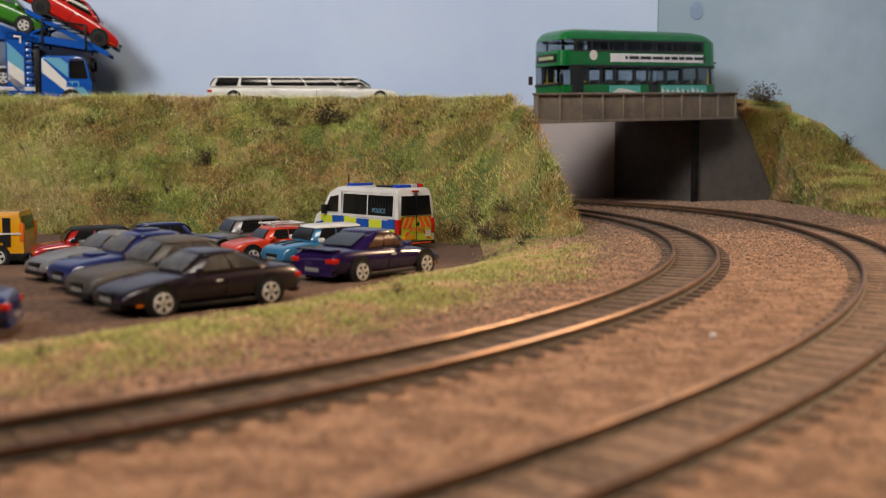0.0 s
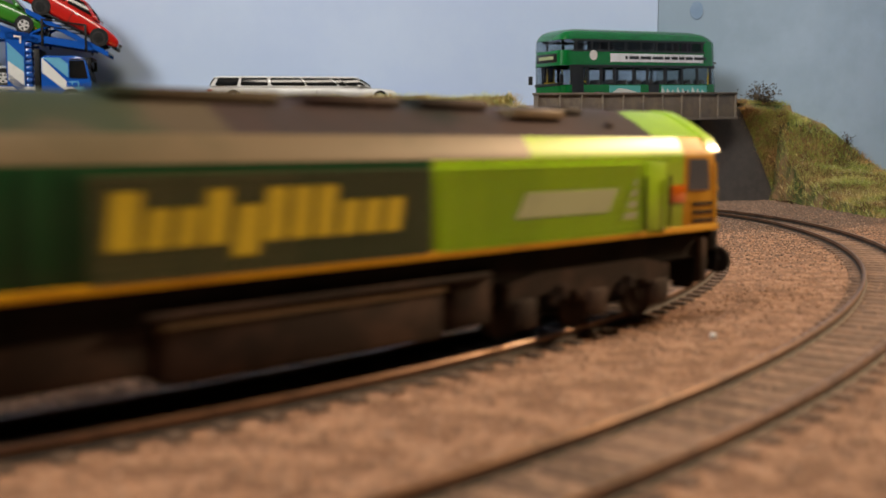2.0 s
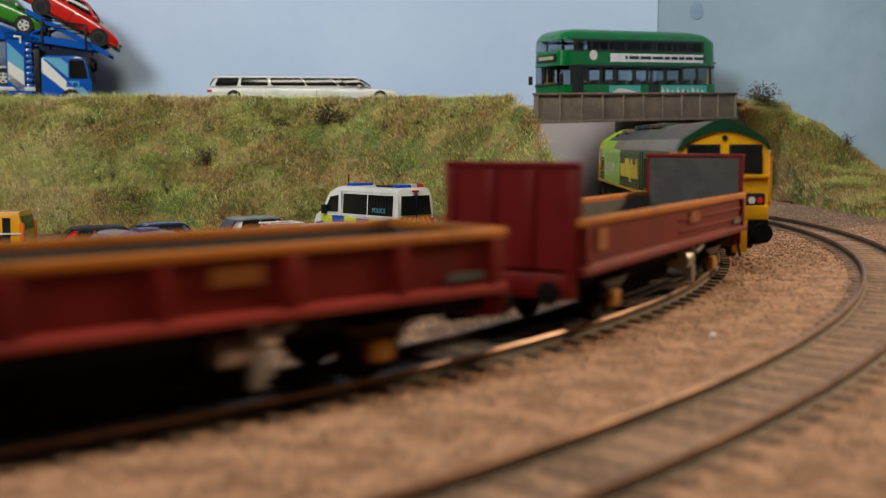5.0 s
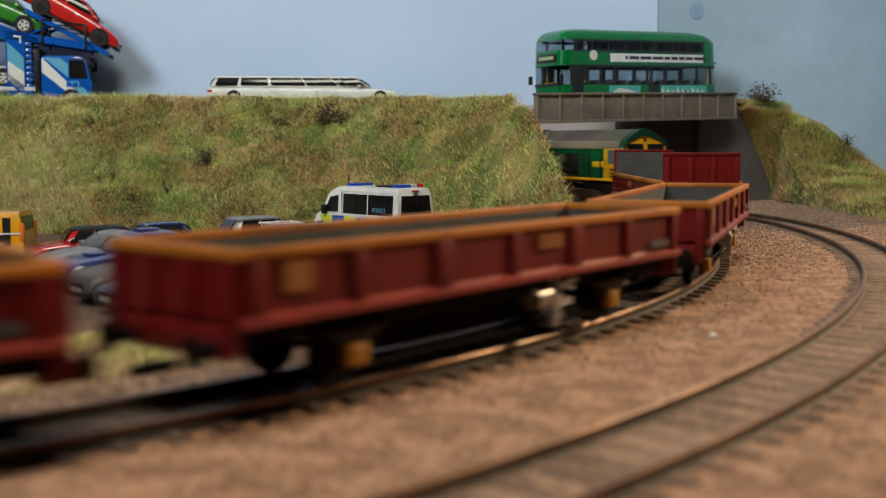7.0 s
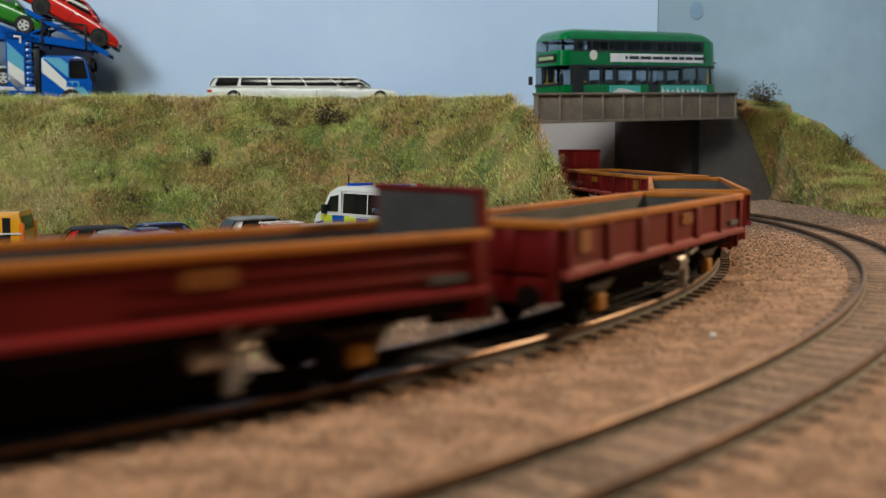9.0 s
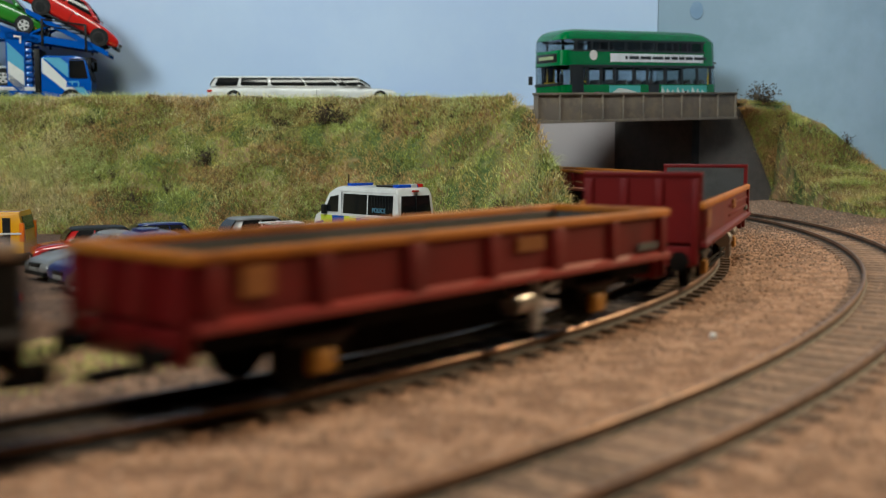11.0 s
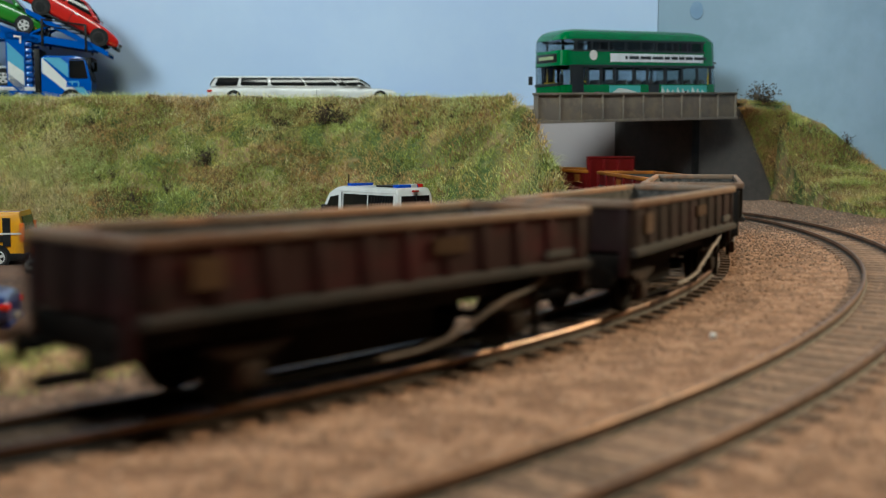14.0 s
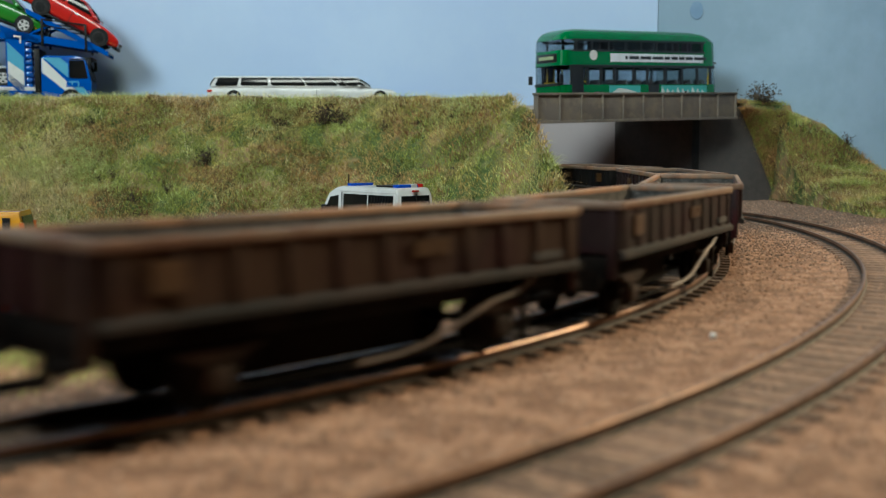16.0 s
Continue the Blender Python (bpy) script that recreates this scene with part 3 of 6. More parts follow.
def open_wagon(half, rim, floor_z, sole, skin, rim_mat, ribs, label, group, ends=None, old=False, planks=False, axle=None, mark=P_ORANGE):
    ob = thing("goods_wagon", Matrix(), label, "wagon", group)
    w, t = 17.0, 1.3
    for sd in (-1, 1):
        y0, y1 = sorted((sd * w, sd * (w - t)))
        side = part("side_panel", box(B(), -half, half, y0, y1, sole, rim - 1.6, 0.2), skin, ob, "", False)
        ry0, ry1 = sorted((sd * (w + 0.9), sd * (w - t + 0.3)))
        part("rim", box(B(), -half - 0.5, half + 0.5, ry0, ry1, rim - 2.0, rim, 0.45), rim_mat, side, "worn rim along the top edge")
        ya, yb = sorted((sd * (w - 0.1), sd * (w + (0.55 if old else 1.0))))
        n = ribs
        for k in range(n):
            x = -half + 3 + (2 * half - 6) * k / (n - 1)
            rw = (2.3 if k in (2, 4) else 1.3) if not old else 0.9
            part("rib", box(B(), x - rw, x + rw, ya, yb, sole - 0.3, rim - 1.9, 0.25), skin, side)
        if planks:
            for z in (sole + 3, sole + 6.2):
                part("plank_ridge", box(B(), 0, half - 4, min(sd * (w - 0.1), sd * (w + 0.4)), max(sd * (w - 0.1), sd * (w + 0.4)), z, z + 0.9, 0.1), skin, side)
        section = [(sd * (w - 0.5), sole - 1.0), (sd * (w + 1.5), sole - 1.0), (sd * (w + 1.5), sole + 0.2), (sd * w, sole + 1.2), (sd * (w - 0.5), sole + 1.2)]
        part("sole_flange", loft(B(), [[(x, y, z) for y, z in section] for x in (-half, half)]), W_LEDGE if old else skin if planks else W_FLANGE, side, "sloping ledge along the foot of the side")
        yi = sd * (w - t - 0.15)
        part("lining", box(B(), -half + t, half - t, min(yi, yi - 0.1), max(yi, yi + 0.1), floor_z, rim - 1.7), W_LOAD if old else W_GREY, side, "", False)
        ym = sd * (w + 0.35)
        part("panel_mark", box(B(), -half + 9, -half + 15, ym - 0.45, ym + 0.45, sole + 4, sole + 9), mark, side, "plain yellow mark")
        bm = B()
        for k in range(4):
            box(bm, half * 0.12 + k * 2.4, half * 0.12 + k * 2.4 + 1.8, ym - 0.45, ym + 0.45, sole + 5.5, sole + 8.5)
        part("lettering", bm, mark, side, "short yellow bars")
        part("number_panel", box(B(), half - 15, half - 6, ym - 0.4, ym + 0.4, sole + 2, sole + 3.6), W_GREY, side, "pale panel with plain bars")
    for sd, top, lining in ((1, (ends or (rim, rim))[0], W_GREY), (-1, (ends or (rim, rim))[1], W_GREY)):
        x0, x1 = sorted((sd * half, sd * (half - t)))
        end = part("end_panel", box(B(), x0, x1, -w + 0.05, w - 0.05, sole, top - 1.2, 0.2), skin, ob, "", False)
        if top == rim:
            a, b = sorted((sd * (half + 0.7), sd * (half - t - 0.5)))
            part("rim", box(B(), a, b, -w - 0.6, w + 0.6, rim - 1.95, rim + 0.03, 0.45), rim_mat, end)
        else:
            a, b = sorted((sd * (half + 0.4), sd * (half - t - 0.2)))
            part("end_cap", box(B(), a, b, -w, w, top - 1.4, top, 0.3), skin, end)
        a, b = sorted((sd * (half - t - 0.25), sd * (half - t)))
        part("lining", box(B(), a, b, -w + 1.5, w - 1.5, floor_z, top - 1.5), lining if not old else W_LOAD, end, "grey inner face", False)
        for y in (-15.2, -5, 5, 15.2):
            a, b = sorted((sd * half, sd * (half + 1.3)))
            part("stanchion", box(B(), a, b, y - 1.1, y + 1.1, sole - 6 if abs(y) > 10 else sole, top - 2, 0.3), skin, end)
        a, b = sorted((sd * (half - 2), sd * (half + 0.4)))
        part("buffer_beam", box(B(), a, b, -15, 15, sole - 6.5, sole - 0.8, 0.4), P_UNDER if old else skin, ob)
        for y in (-11.5, 11.5):
            bm = cyl(B(), (sd * (half + 2.5), y, 16.3), 1.1, 5, "x", 10)
            cyl(bm, (sd * (half + 5), y, 16.3), 2.7, 1.0, "x", 18)
            part("buffer", bm, P_UNDER, ob)
        part("coupling", box(B(), min(sd * half, sd * (half + 8.5)), max(sd * half, sd * (half + 8.5)), -1.3, 1.3, 11.5, 13.2, 0.3), P_UNDER, ob)
    part("floor_panel", box(B(), -half + 1, half - 1, -w + 1, w - 1, floor_z - 1.2, floor_z), W_LOAD if old else W_GREY, ob, "dark wagon floor", False)
    part("underframe", box(B(), -half + 2, half - 2, -13.5, 13.5, sole - 5, sole - 0.3, 0.3), P_UNDER, ob)
    part("brake_gear", box(B(), -half * 0.5, half * 0.3, -7, 7, 9, sole - 4, 0.5), P_UNDER, ob)
    ax = axle or half * 0.6
    wheels = []
    for c in (-ax, ax):
        wheels.append(wheelset(ob, c, P_UNDER))
        for sd in (-1, 1):
            gear = part("axle_guard", prism(B(), [(c - 9, sole - 1), (c + 9, sole - 1), (c + 5, 11), (c + 3, 8.5), (c - 3, 8.5), (c - 5, 11)], sd * 13 - 0.5, sd * 13 + 0.5), P_UNDER, ob)
            part("axle_box", box(B(), c - 2.4, c + 2.4, sd * 14.2 - 1.2, sd * 14.2 + 1.2, 9.2, 13.4, 0.6), W_AXLE if not old else P_BOGIE, gear, "yellow axle box" if not old else "")
            bm = B()
            for k in range(4):
                box(bm, c - 8.5 + k * 1.3, c + 8.5 - k * 1.3, sd * 14 - 0.9, sd * 14 + 0.9, 15.8 - k * 0.55, 16.3 - k * 0.55)
            part("leaf_spring", bm, P_BOGIE, gear)
    for sd in (-1, 1):
        y = sd * 15.5
        if old:
            bm = B()
            bend = [(-6, 0.0, 9.5), (4, 0.4, 9.8), (11, 0.9, 11.0), (half * 0.36, 1.2, 14.2), (half * 0.52, 1.2, 17.2), (half * 0.64, 1.0, 18.2), (half * 0.74, 1.0, 20.6)]
            loft(bm, [[(bx, y + sd * out + 0.55 * math.cos(k * math.pi / 3), bz + 0.55 * math.sin(k * math.pi / 3)) for k in range(6)] for bx, out, bz in bend])
            part("brake_lever", bm, W_LEVER, ob, "long bent tan brake lever")
            part("lever_guide", box(B(), half * 0.70, half * 0.70 + 1.5, y - 0.6, y + 1.0, 7.5, 22, 0.2), P_UNDER, ob)
        else:
            part("brake_cylinder", cyl(B(), (14, y - sd * 1.5, 15), 2.8, 6, "x", 14), P_STEEL, ob, "grey brake gear")
            bm = box(B(), 17, 19.0, y - 0.7, y + 1.0, 8.2, 20, 0.2)
            rod(bm, (18, y + sd * 1.4, 17.2), (24, y + sd * 1.6, 18.6), 0.6)
            for z in (10, 12.2, 14.4):
                box(bm, 19.0, 20.4, y - 0.5, y + 0.8, z, z + 0.9)
            part("lever_guide", bm, W_BRACKET, ob, "pale grey ladder bracket with an arm")
            part("brake_rod", rod(B(), (-half * 0.45, y - sd * 3, 10), (half * 0.45, y - sd * 3, 10), 0.5), P_UNDER, ob)
        part("tie_bar", rod(B(), (-ax, sd * 13, 8.6), (ax, sd * 13, 8.6), 0.4), P_UNDER, ob)
    return ob, wheels


# ---- road vehicles: local x forward, origin on the road ----
def wheel_of(parent, x, y, r, width=3.2, rim=None):
    sd = 1 if y > 0 else -1
    bm = cyl(B(), (0, 0, 0), r, width, "y", 26)
    bmesh.ops.bevel(bm, geom=[e for e in bm.edges if e.calc_face_angle(0) > 1.0], offset=0.5, segments=2, affect="EDGES")
    w = part("wheel", bm, P_TYRE, parent)
    w.matrix_basis = mm(x, y, r)
    bm = B()
    ring = cyl(bm, (0, sd * width * 0.46, 0), r * 0.66, 0.6, "y", 22)
    hub = part("rim", bm, P_BLACK, w)
    bm = cyl(B(), (0, sd * (width * 0.5 + 0.05), 0), r * 0.2, 0.6, "y", 10)
    for k in range(5):
        a = k * 2 * math.pi / 5 + 0.3
        u, v = Vector((math.cos(a), 0, math.sin(a))), Vector((-math.sin(a), 0, math.cos(a)))
        o = Vector((0, sd * (width * 0.5 + 0.1), 0))
        plate(bm, [o - v * r * 0.10, o + u * r * 0.64 - v * r * 0.15, o + u * r * 0.64 + v * r * 0.15, o + v * r * 0.10], 0.5)
    n = 22
    for k in range(n):
        a, b = 2 * math.pi * k / n, 2 * math.pi * (k + 1) / n
        plate(bm, [(r * q * math.cos(c), sd * (width * 0.5 + 0.08), r * q * math.sin(c)) for q, c in ((0.6, a), (0.7, a), (0.7, b), (0.6, b))], 0.5)
    part("wheel_trim", bm, rim or P_RIM, w, "silver alloy wheel")
    return w


def quad_at(q, u0, u1, v0, v1, lift):
    """A pane let into the face q (corners bottom-left, bottom-right, top-right, top-left)."""
    a, b, c, d = (Vector(p) for p in q)
    n = (b - a).cross(d - a).normalized()

    def at(u, v):
        return (a * (1 - u) + b * u) * (1 - v) + (d * (1 - u) + c * u) * v
    return [at(u0, v0), at(u1, v0), at(u1, v1), at(u0, v1)], n, v0, v1, lift


def curved_pane(pane, bulge):
    """A bowed window that follows the swell of the cabin, with rounded upper and lower ends."""
    (a, b, c, d), n, v0, v1, lift = pane
    rings = []
    for k in range(7):
        f = k / 6
        v = v0 + (v1 - v0) * f
        out = n * (4 * v * (1 - v) * bulge + lift)
        l, r = a.lerp(d, f), b.lerp(c, f)
        pinch = 0.035 if k in (0, 6) else 0.0
        l, r = l.lerp(r, pinch), r.lerp(l, pinch)
        rings.append([l + out - n * 0.3, r + out - n * 0.3, r + out + n * 0.12, l + out + n * 0.12])
    return loft(B(), rings)


def car(name, m, label, L, W, top, cab, skin, roof=None, clear=2.6, r=4.3, axles=(0.31, -0.29), group="parked cars", windows=None, lamp=P_LAMPW, spoiler=False, extra=None, side_mat=None, windows_mat=None, black_rims=False):
    """top: the upper line of the lower body as (x share, height); cab: base front, roof front, roof rear, base rear as x shares, belt and roof heights."""
    ob = thing(name, m, label, "car" if name != "van" else "van", group)
    h = W / 2
    bm = B()
    rings = []
    for f, z in top:
        edge = abs(f) * 2
        w = h * (1 - 0.16 * max(0, (edge - 0.72) / 0.28) ** 2)
        z0 = clear + (1.6 if edge > 0.9 else 0)
        k = z - z0
        half = [(0.86 * w, z0), (0.97 * w, z0 + 0.2 * k), (w, z0 + 0.5 * k), (0.985 * w, z0 + 0.72 * k), (0.93 * w, z - 0.1 * k), (0.8 * w, z - 0.015 * k), (0.4 * w, z + 0.2)]
        rings.append([(f * L, y, zz) for y, zz in half] + [(f * L, -y, zz) for y, zz in half[::-1]])
    body = part("body", loft(bm, rings), skin, ob)
    soft = body.modifiers.new("rounding", "SUBSURF")
    soft.levels = soft.render_levels = 2
    bf, rf, rr, br, zb, zr = cab
    zb0 = zb - 1.2

    def ring(xf, xr, y, z, cut):
        return [(xf * L, -y + cut, z), (xf * L, y - cut, z), (xf * L - cut * 1.2, y, z), (xr * L + cut * 1.2, y, z), (xr * L, y - cut, z), (xr * L, -y + cut, z), (xr * L + cut * 1.2, -y, z), (xf * L - cut * 1.2, -y, z)]
    yb, yt = 0.90 * h, 0.70 * h
    bulge = 0.085 * (zr - zb0)

    def swell(v):
        return 4 * v * (1 - v) * bulge
    rows = []
    for k in range(7):
        v = k / 6
        s = swell(v)
        rows.append(ring(bf + (rf - bf) * v + s / L, br + (rr - br) * v - s / L, yb + (yt - yb) * v + s, zb0 + (zr - 0.7 - zb0) * v, 1.5 - 0.1 * v))
    bm = loft(B(), rows)
    cabin = part("cabin", bm, skin, ob)
    soft = cabin.modifiers.new("rounding", "SUBSURF")
    soft.levels = soft.render_levels = 1
    bm = loft(B(), [ring(rf + 0.02, rr - 0.02, yt + 0.5, zr - 1.5, 1.4), ring(rf + 0.016, rr - 0.016, yt + 0.4, zr - 0.9, 1.4), ring(rf, rr, yt, zr - 0.1, 1.4), ring(rf - 0.03, rr + 0.03, yt * 0.82, zr + 0.3, 1.4), ring(rf - 0.08, rr + 0.08, yt * 0.5, zr + 0.6, 1.2)])
    soft = part("roof", bm, roof or skin, cabin).modifiers.new("rounding", "SUBSURF")
    soft.levels = soft.render_levels = 2
    gl = windows_mat or P_WIN
    cut = 1.5
    for sd in (-1, 1):
        a, b = (bf * L - cut * 1.2, sd * yb, zb0), (br * L + cut * 1.2, sd * yb, zb0)
        c, d = (rr * L + cut * 1.2, sd * yt, zr - 0.7), (rf * L - cut * 1.2, sd * yt, zr - 0.7)
        q = (b, a, d, c) if sd < 0 else (a, b, c, d)
        lifts = 0.12
        spans = windows or ((0.06, 0.50), (0.54, 0.92))
        for u0, u1 in spans:
            uu0, uu1 = (1 - u1, 1 - u0) if sd < 0 else (u0, u1)
            pane = quad_at(q, uu0, uu1, 0.24, 0.93, lifts)
            part("side_window", curved_pane(pane, bulge), side_mat or gl, cabin)
        bm = B()
        box(bm, (bf - 0.075) * L - 1.6, (bf - 0.075) * L + 1.0, min(sd * (h - 0.6), sd * (h + 2.0)), max(sd * (h - 0.6), sd * (h + 2.0)), zb - 0.2, zb + 1.8, 0.6)
        part("wing_mirror", bm, roof or skin, ob)
        part("headlamp", box(B(), 0.5 * L - 4.0, 0.5 * L - 0.9, min(sd * h * 0.5, sd * h * 0.8), max(sd * h * 0.5, sd * h * 0.8), top[-2][1] - 3.6, top[-2][1] - 1.2, 0.9), lamp, ob, "clear headlamp")
        part("indicator", box(B(), 0.5 * L - 6.5, 0.5 * L - 4.2, min(sd * h * 0.78, sd * h * 0.93), max(sd * h * 0.78, sd * h * 0.93), top[-2][1] - 4.2, top[-2][1] - 3.0, 0.3), P_ORANGE, ob)
        part("tail_lamp", box(B(), -0.5 * L - 0.2, -0.5 * L + 4.0, min(sd * h * 0.52, sd * h * 0.90), max(sd * h * 0.52, sd * h * 0.90), top[1][1] - 3.8, top[1][1] - 1.7, 0.8), P_LAMPR, ob, "red tail lamp")
        part("sill", box(B(), -0.22 * L, 0.22 * L, min(sd * h * 0.9, sd * h * 1.0), max(sd * h * 0.9, sd * h * 1.0), clear - 0.5, clear + 0.7, 0.3), P_BLACK, ob)
        part("door_line", box(B(), bf * L * 0.3 - 6, bf * L * 0.3 - 5.7, min(sd * h * 0.985, sd * h * 1.004), max(sd * h * 0.985, sd * h * 1.004), clear + 2, zb - 2), P_BLACK, ob)
        part("door_handle", box(B(), bf * L * 0.3 - 4.5, bf * L * 0.3 - 2.2, min(sd * h * 0.97, sd * h * 1.015), max(sd * h * 0.97, sd * h * 1.015), zb - 2.9, zb - 2.3, 0.2), P_RIM, ob)
        for f in axles:
            part("wheel_arch", cyl(B(), (f * L, sd * (h - 0.9), r + 0.5), r + 1.0, 2.1, "y", 24), P_BLACK, ob)
            wheel_of(ob, f * L, sd * (h - 1.2), r, rim=P_BLACK if black_rims else None)
    pane = quad_at(((bf * L, -yb + cut, zb0), (bf * L, yb - cut, zb0), (rf * L, yt - cut, zr - 0.7), (rf * L, -yt + cut, zr - 0.7)), 0.03, 0.97, 0.22, 0.95, 0.12)
    part("windscreen", curved_pane(pane, bulge), gl, cabin)
    pane = quad_at(((br * L, yb - cut, zb0), (br * L, -yb + cut, zb0), (rr * L, -yt + cut, zr - 0.7), (rr * L, yt - cut, zr - 0.7)), 0.06, 0.94, 0.28, 0.92, 0.12)
    part("rear_window", curved_pane(pane, bulge), gl, cabin)
    part("bumper", box(B(), 0.5 * L - 3, 0.5 * L + 0.2, -h * 0.72, h * 0.72, clear + 0.2, clear + 1.8, 0.6), P_BLACK, ob)
    part("grille", box(B(), 0.5 * L - 2.2, 0.5 * L + 0.25, -h * 0.38, h * 0.38, clear + 3.2, clear + 4.8, 0.4), P_BLACK, ob)
    for sd, x in ((1, 0.5 * L), (-1, -0.5 * L)):
        part("number_plate", box(B(), x - 0.35, x + 0.35, -3.4, 3.4, clear + 2.0, clear + 3.4, 0.1), P_PLATE, ob)
    part("bumper", box(B(), -0.5 * L - 0.2, -0.5 * L + 3, -h * 0.78, h * 0.78, clear + 0.4, clear + 2.2, 0.6), skin, ob)
    if spoiler:
        part("spoiler", box(B(), -0.49 * L, -0.40 * L, -h * 0.72, h * 0.72, top[1][1] + 0.6, top[1][1] + 1.4, 0.35), skin, ob)
    if extra:
        extra(ob, L, h)
    return ob

# ---- bridge ----
AX, AY = math.cos(radians(38.2)), math.sin(radians(38.2))


def bridge():
    ob = thing("road_bridge", mm(65, 755, 63, 0, -1.65, 34.0), "weathered grey plate girder road bridge across the two tracks", "bridge", kind="structure")
    for y, a in ((0, 0), (84, 70)):
        g = part("girder", box(B(), a, 206, y, y + 2.5, 1.0, 19.6, 0.3), M_GIRDER, ob, "grey ribbed plate girder")
        part("flange", box(B(), a - 0.5, 206.5, y - 1.6, y + 3.2, 19.4, 21.0, 0.3), M_GIRDER, g)
        part("flange", box(B(), a - 0.5, 206.5, y - 1.8, y + 3.2, -0.4, 1.6, 0.3), M_GIRDER, g)
        for k in range(11):
            x = a + 1.2 + k * (203.6 - a) / 10
            part("stiffener", box(B(), x - 0.7, x + 0.7, y - 1.5, y + 0.2, 1.4, 19.5, 0.15), M_GIRDER, g)
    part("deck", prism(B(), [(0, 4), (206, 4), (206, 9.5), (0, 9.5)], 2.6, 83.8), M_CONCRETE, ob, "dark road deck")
    return ob


bridge()


def abutment(name, base, top_a, top_b, thick, label, mat=M_CONCRETE, category="wall"):
    """An upright wall whose foot runs from base[0] to base[1]."""
    (xa, ya), (xb, yb) = base
    d = Vector((xb - xa, yb - ya, 0)).normalized()
    n = Vector((-d.y, d.x, 0)) * thick
    bm = B()
    front = [Vector((xa, ya, -2)), Vector((xb, yb, -2)), Vector((*top_b[:2], top_b[2])), Vector((*top_a[:2], top_a[2]))]
    loft(bm, [front, [p + n for p in front]])
    return solid(name, bm, mat, Matrix(), label, category, kind="structure", smooth=False)


abutment("embankment", ((280.5, 904.4), (310, 915)), (245, 892.2, 76), (286, 906.4, 74), 14, "brown earth core of the bank behind the wing wall", M_EARTH, "embankment")
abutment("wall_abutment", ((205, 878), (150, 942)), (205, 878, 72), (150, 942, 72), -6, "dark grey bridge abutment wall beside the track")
# Black strip standing at the corner of abutment and wing wall.
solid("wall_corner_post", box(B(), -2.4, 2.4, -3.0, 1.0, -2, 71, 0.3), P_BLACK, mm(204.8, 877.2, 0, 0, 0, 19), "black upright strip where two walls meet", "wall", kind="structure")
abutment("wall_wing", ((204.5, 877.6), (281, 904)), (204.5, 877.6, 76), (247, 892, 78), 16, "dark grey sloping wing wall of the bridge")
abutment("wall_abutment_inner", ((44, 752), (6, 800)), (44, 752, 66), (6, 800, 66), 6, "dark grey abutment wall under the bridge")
M_BOARD = material("mauve_grey_board", (0.38, 0.33, 0.32), 0.85, second=(0.42, 0.37, 0.36), scale=12)
bm = box(B(), -70, 152, 943, 947, -2, 82)
solid("wall_tunnel", bm, M_BOARD, Matrix(), "mauve grey board behind the bridge opening", "wall", kind="structure", smooth=False)
bm = box(B(), -1300, -12, 838, 945, 76, 79.5)
solid("road", bm, M_ROAD, Matrix(), "grey road along the top of the embankment", "road", kind="structure", smooth=False)

bm = cyl(B(), (0, 0, 0), 5.5, 1.0, "y", 24)
bm.transform(Matrix.Diagonal((1, 1, 1.4, 1)))
M_BLOT = material("darker_blue_paint_patch", (0.22, 0.32, 0.46), 0.8, second=(0.27, 0.37, 0.5), scale=60)
solid("wall_patch", bm, M_BLOT, mm(220, 947.6, 164, 0, 0, -3), "small darker blue paint patch on the backscene", "wall", kind="structure")

# ---- vehicles in the car park ----
def gz(y):
    return -1.2 - 9.0 * min(max((y - 400) / 120, 0), 1)


def parked(x, y, rz, k=1.0):
    return mm(x, y, gz(y) + 0.3, 0, 0, rz) @ Matrix.Scale(k, 4)


C_PURPLE = paint("deep_purple_paint", (0.016, 0.006, 0.055), 0.22, 0.4)
C_PLUM = paint("dusty_plum_paint", (0.011, 0.005, 0.012), 0.33, 0.3, (0.02, 0.011, 0.014))
C_GREY = material("dusty_dark_grey_paint", (0.035, 0.03, 0.028), 0.55, second=(0.08, 0.068, 0.056), scale=30, coat=0.1)
C_SILVER = material("dusty_silver_paint", (0.26, 0.25, 0.24), 0.4, 0.4, second=(0.2, 0.19, 0.18), scale=35, coat=0.4)
C_NAVY = paint("navy_paint", (0.012, 0.02, 0.10), 0.2, 0.9)
C_RALLY = paint("rally_blue_paint", (0.013, 0.019, 0.105), 0.3, 0.6)
C_TEAL = paint("metallic_teal_blue_paint", (0.03, 0.16, 0.30), 0.28, 0.8)
C_ORANGE = paint("orange_red_paint", (0.62, 0.045, 0.012), 0.3, 0.6)
C_MINIRED = paint("red_paint", (0.42, 0.012, 0.012), 0.25, 0.8)
C_VANY = paint("van_yellow_paint", (0.72, 0.33, 0.006), 0.25, 0.8)
C_COPPER = material("coppery_seats_behind_glass", (0.10, 0.05, 0.028), 0.12, second=(0.05, 0.028, 0.02), scale=120, coat=1.0)
C_DUSTGLASS = material("dusty_window_plastic", (0.055, 0.05, 0.047), 0.22, second=(0.10, 0.09, 0.08), scale=50)

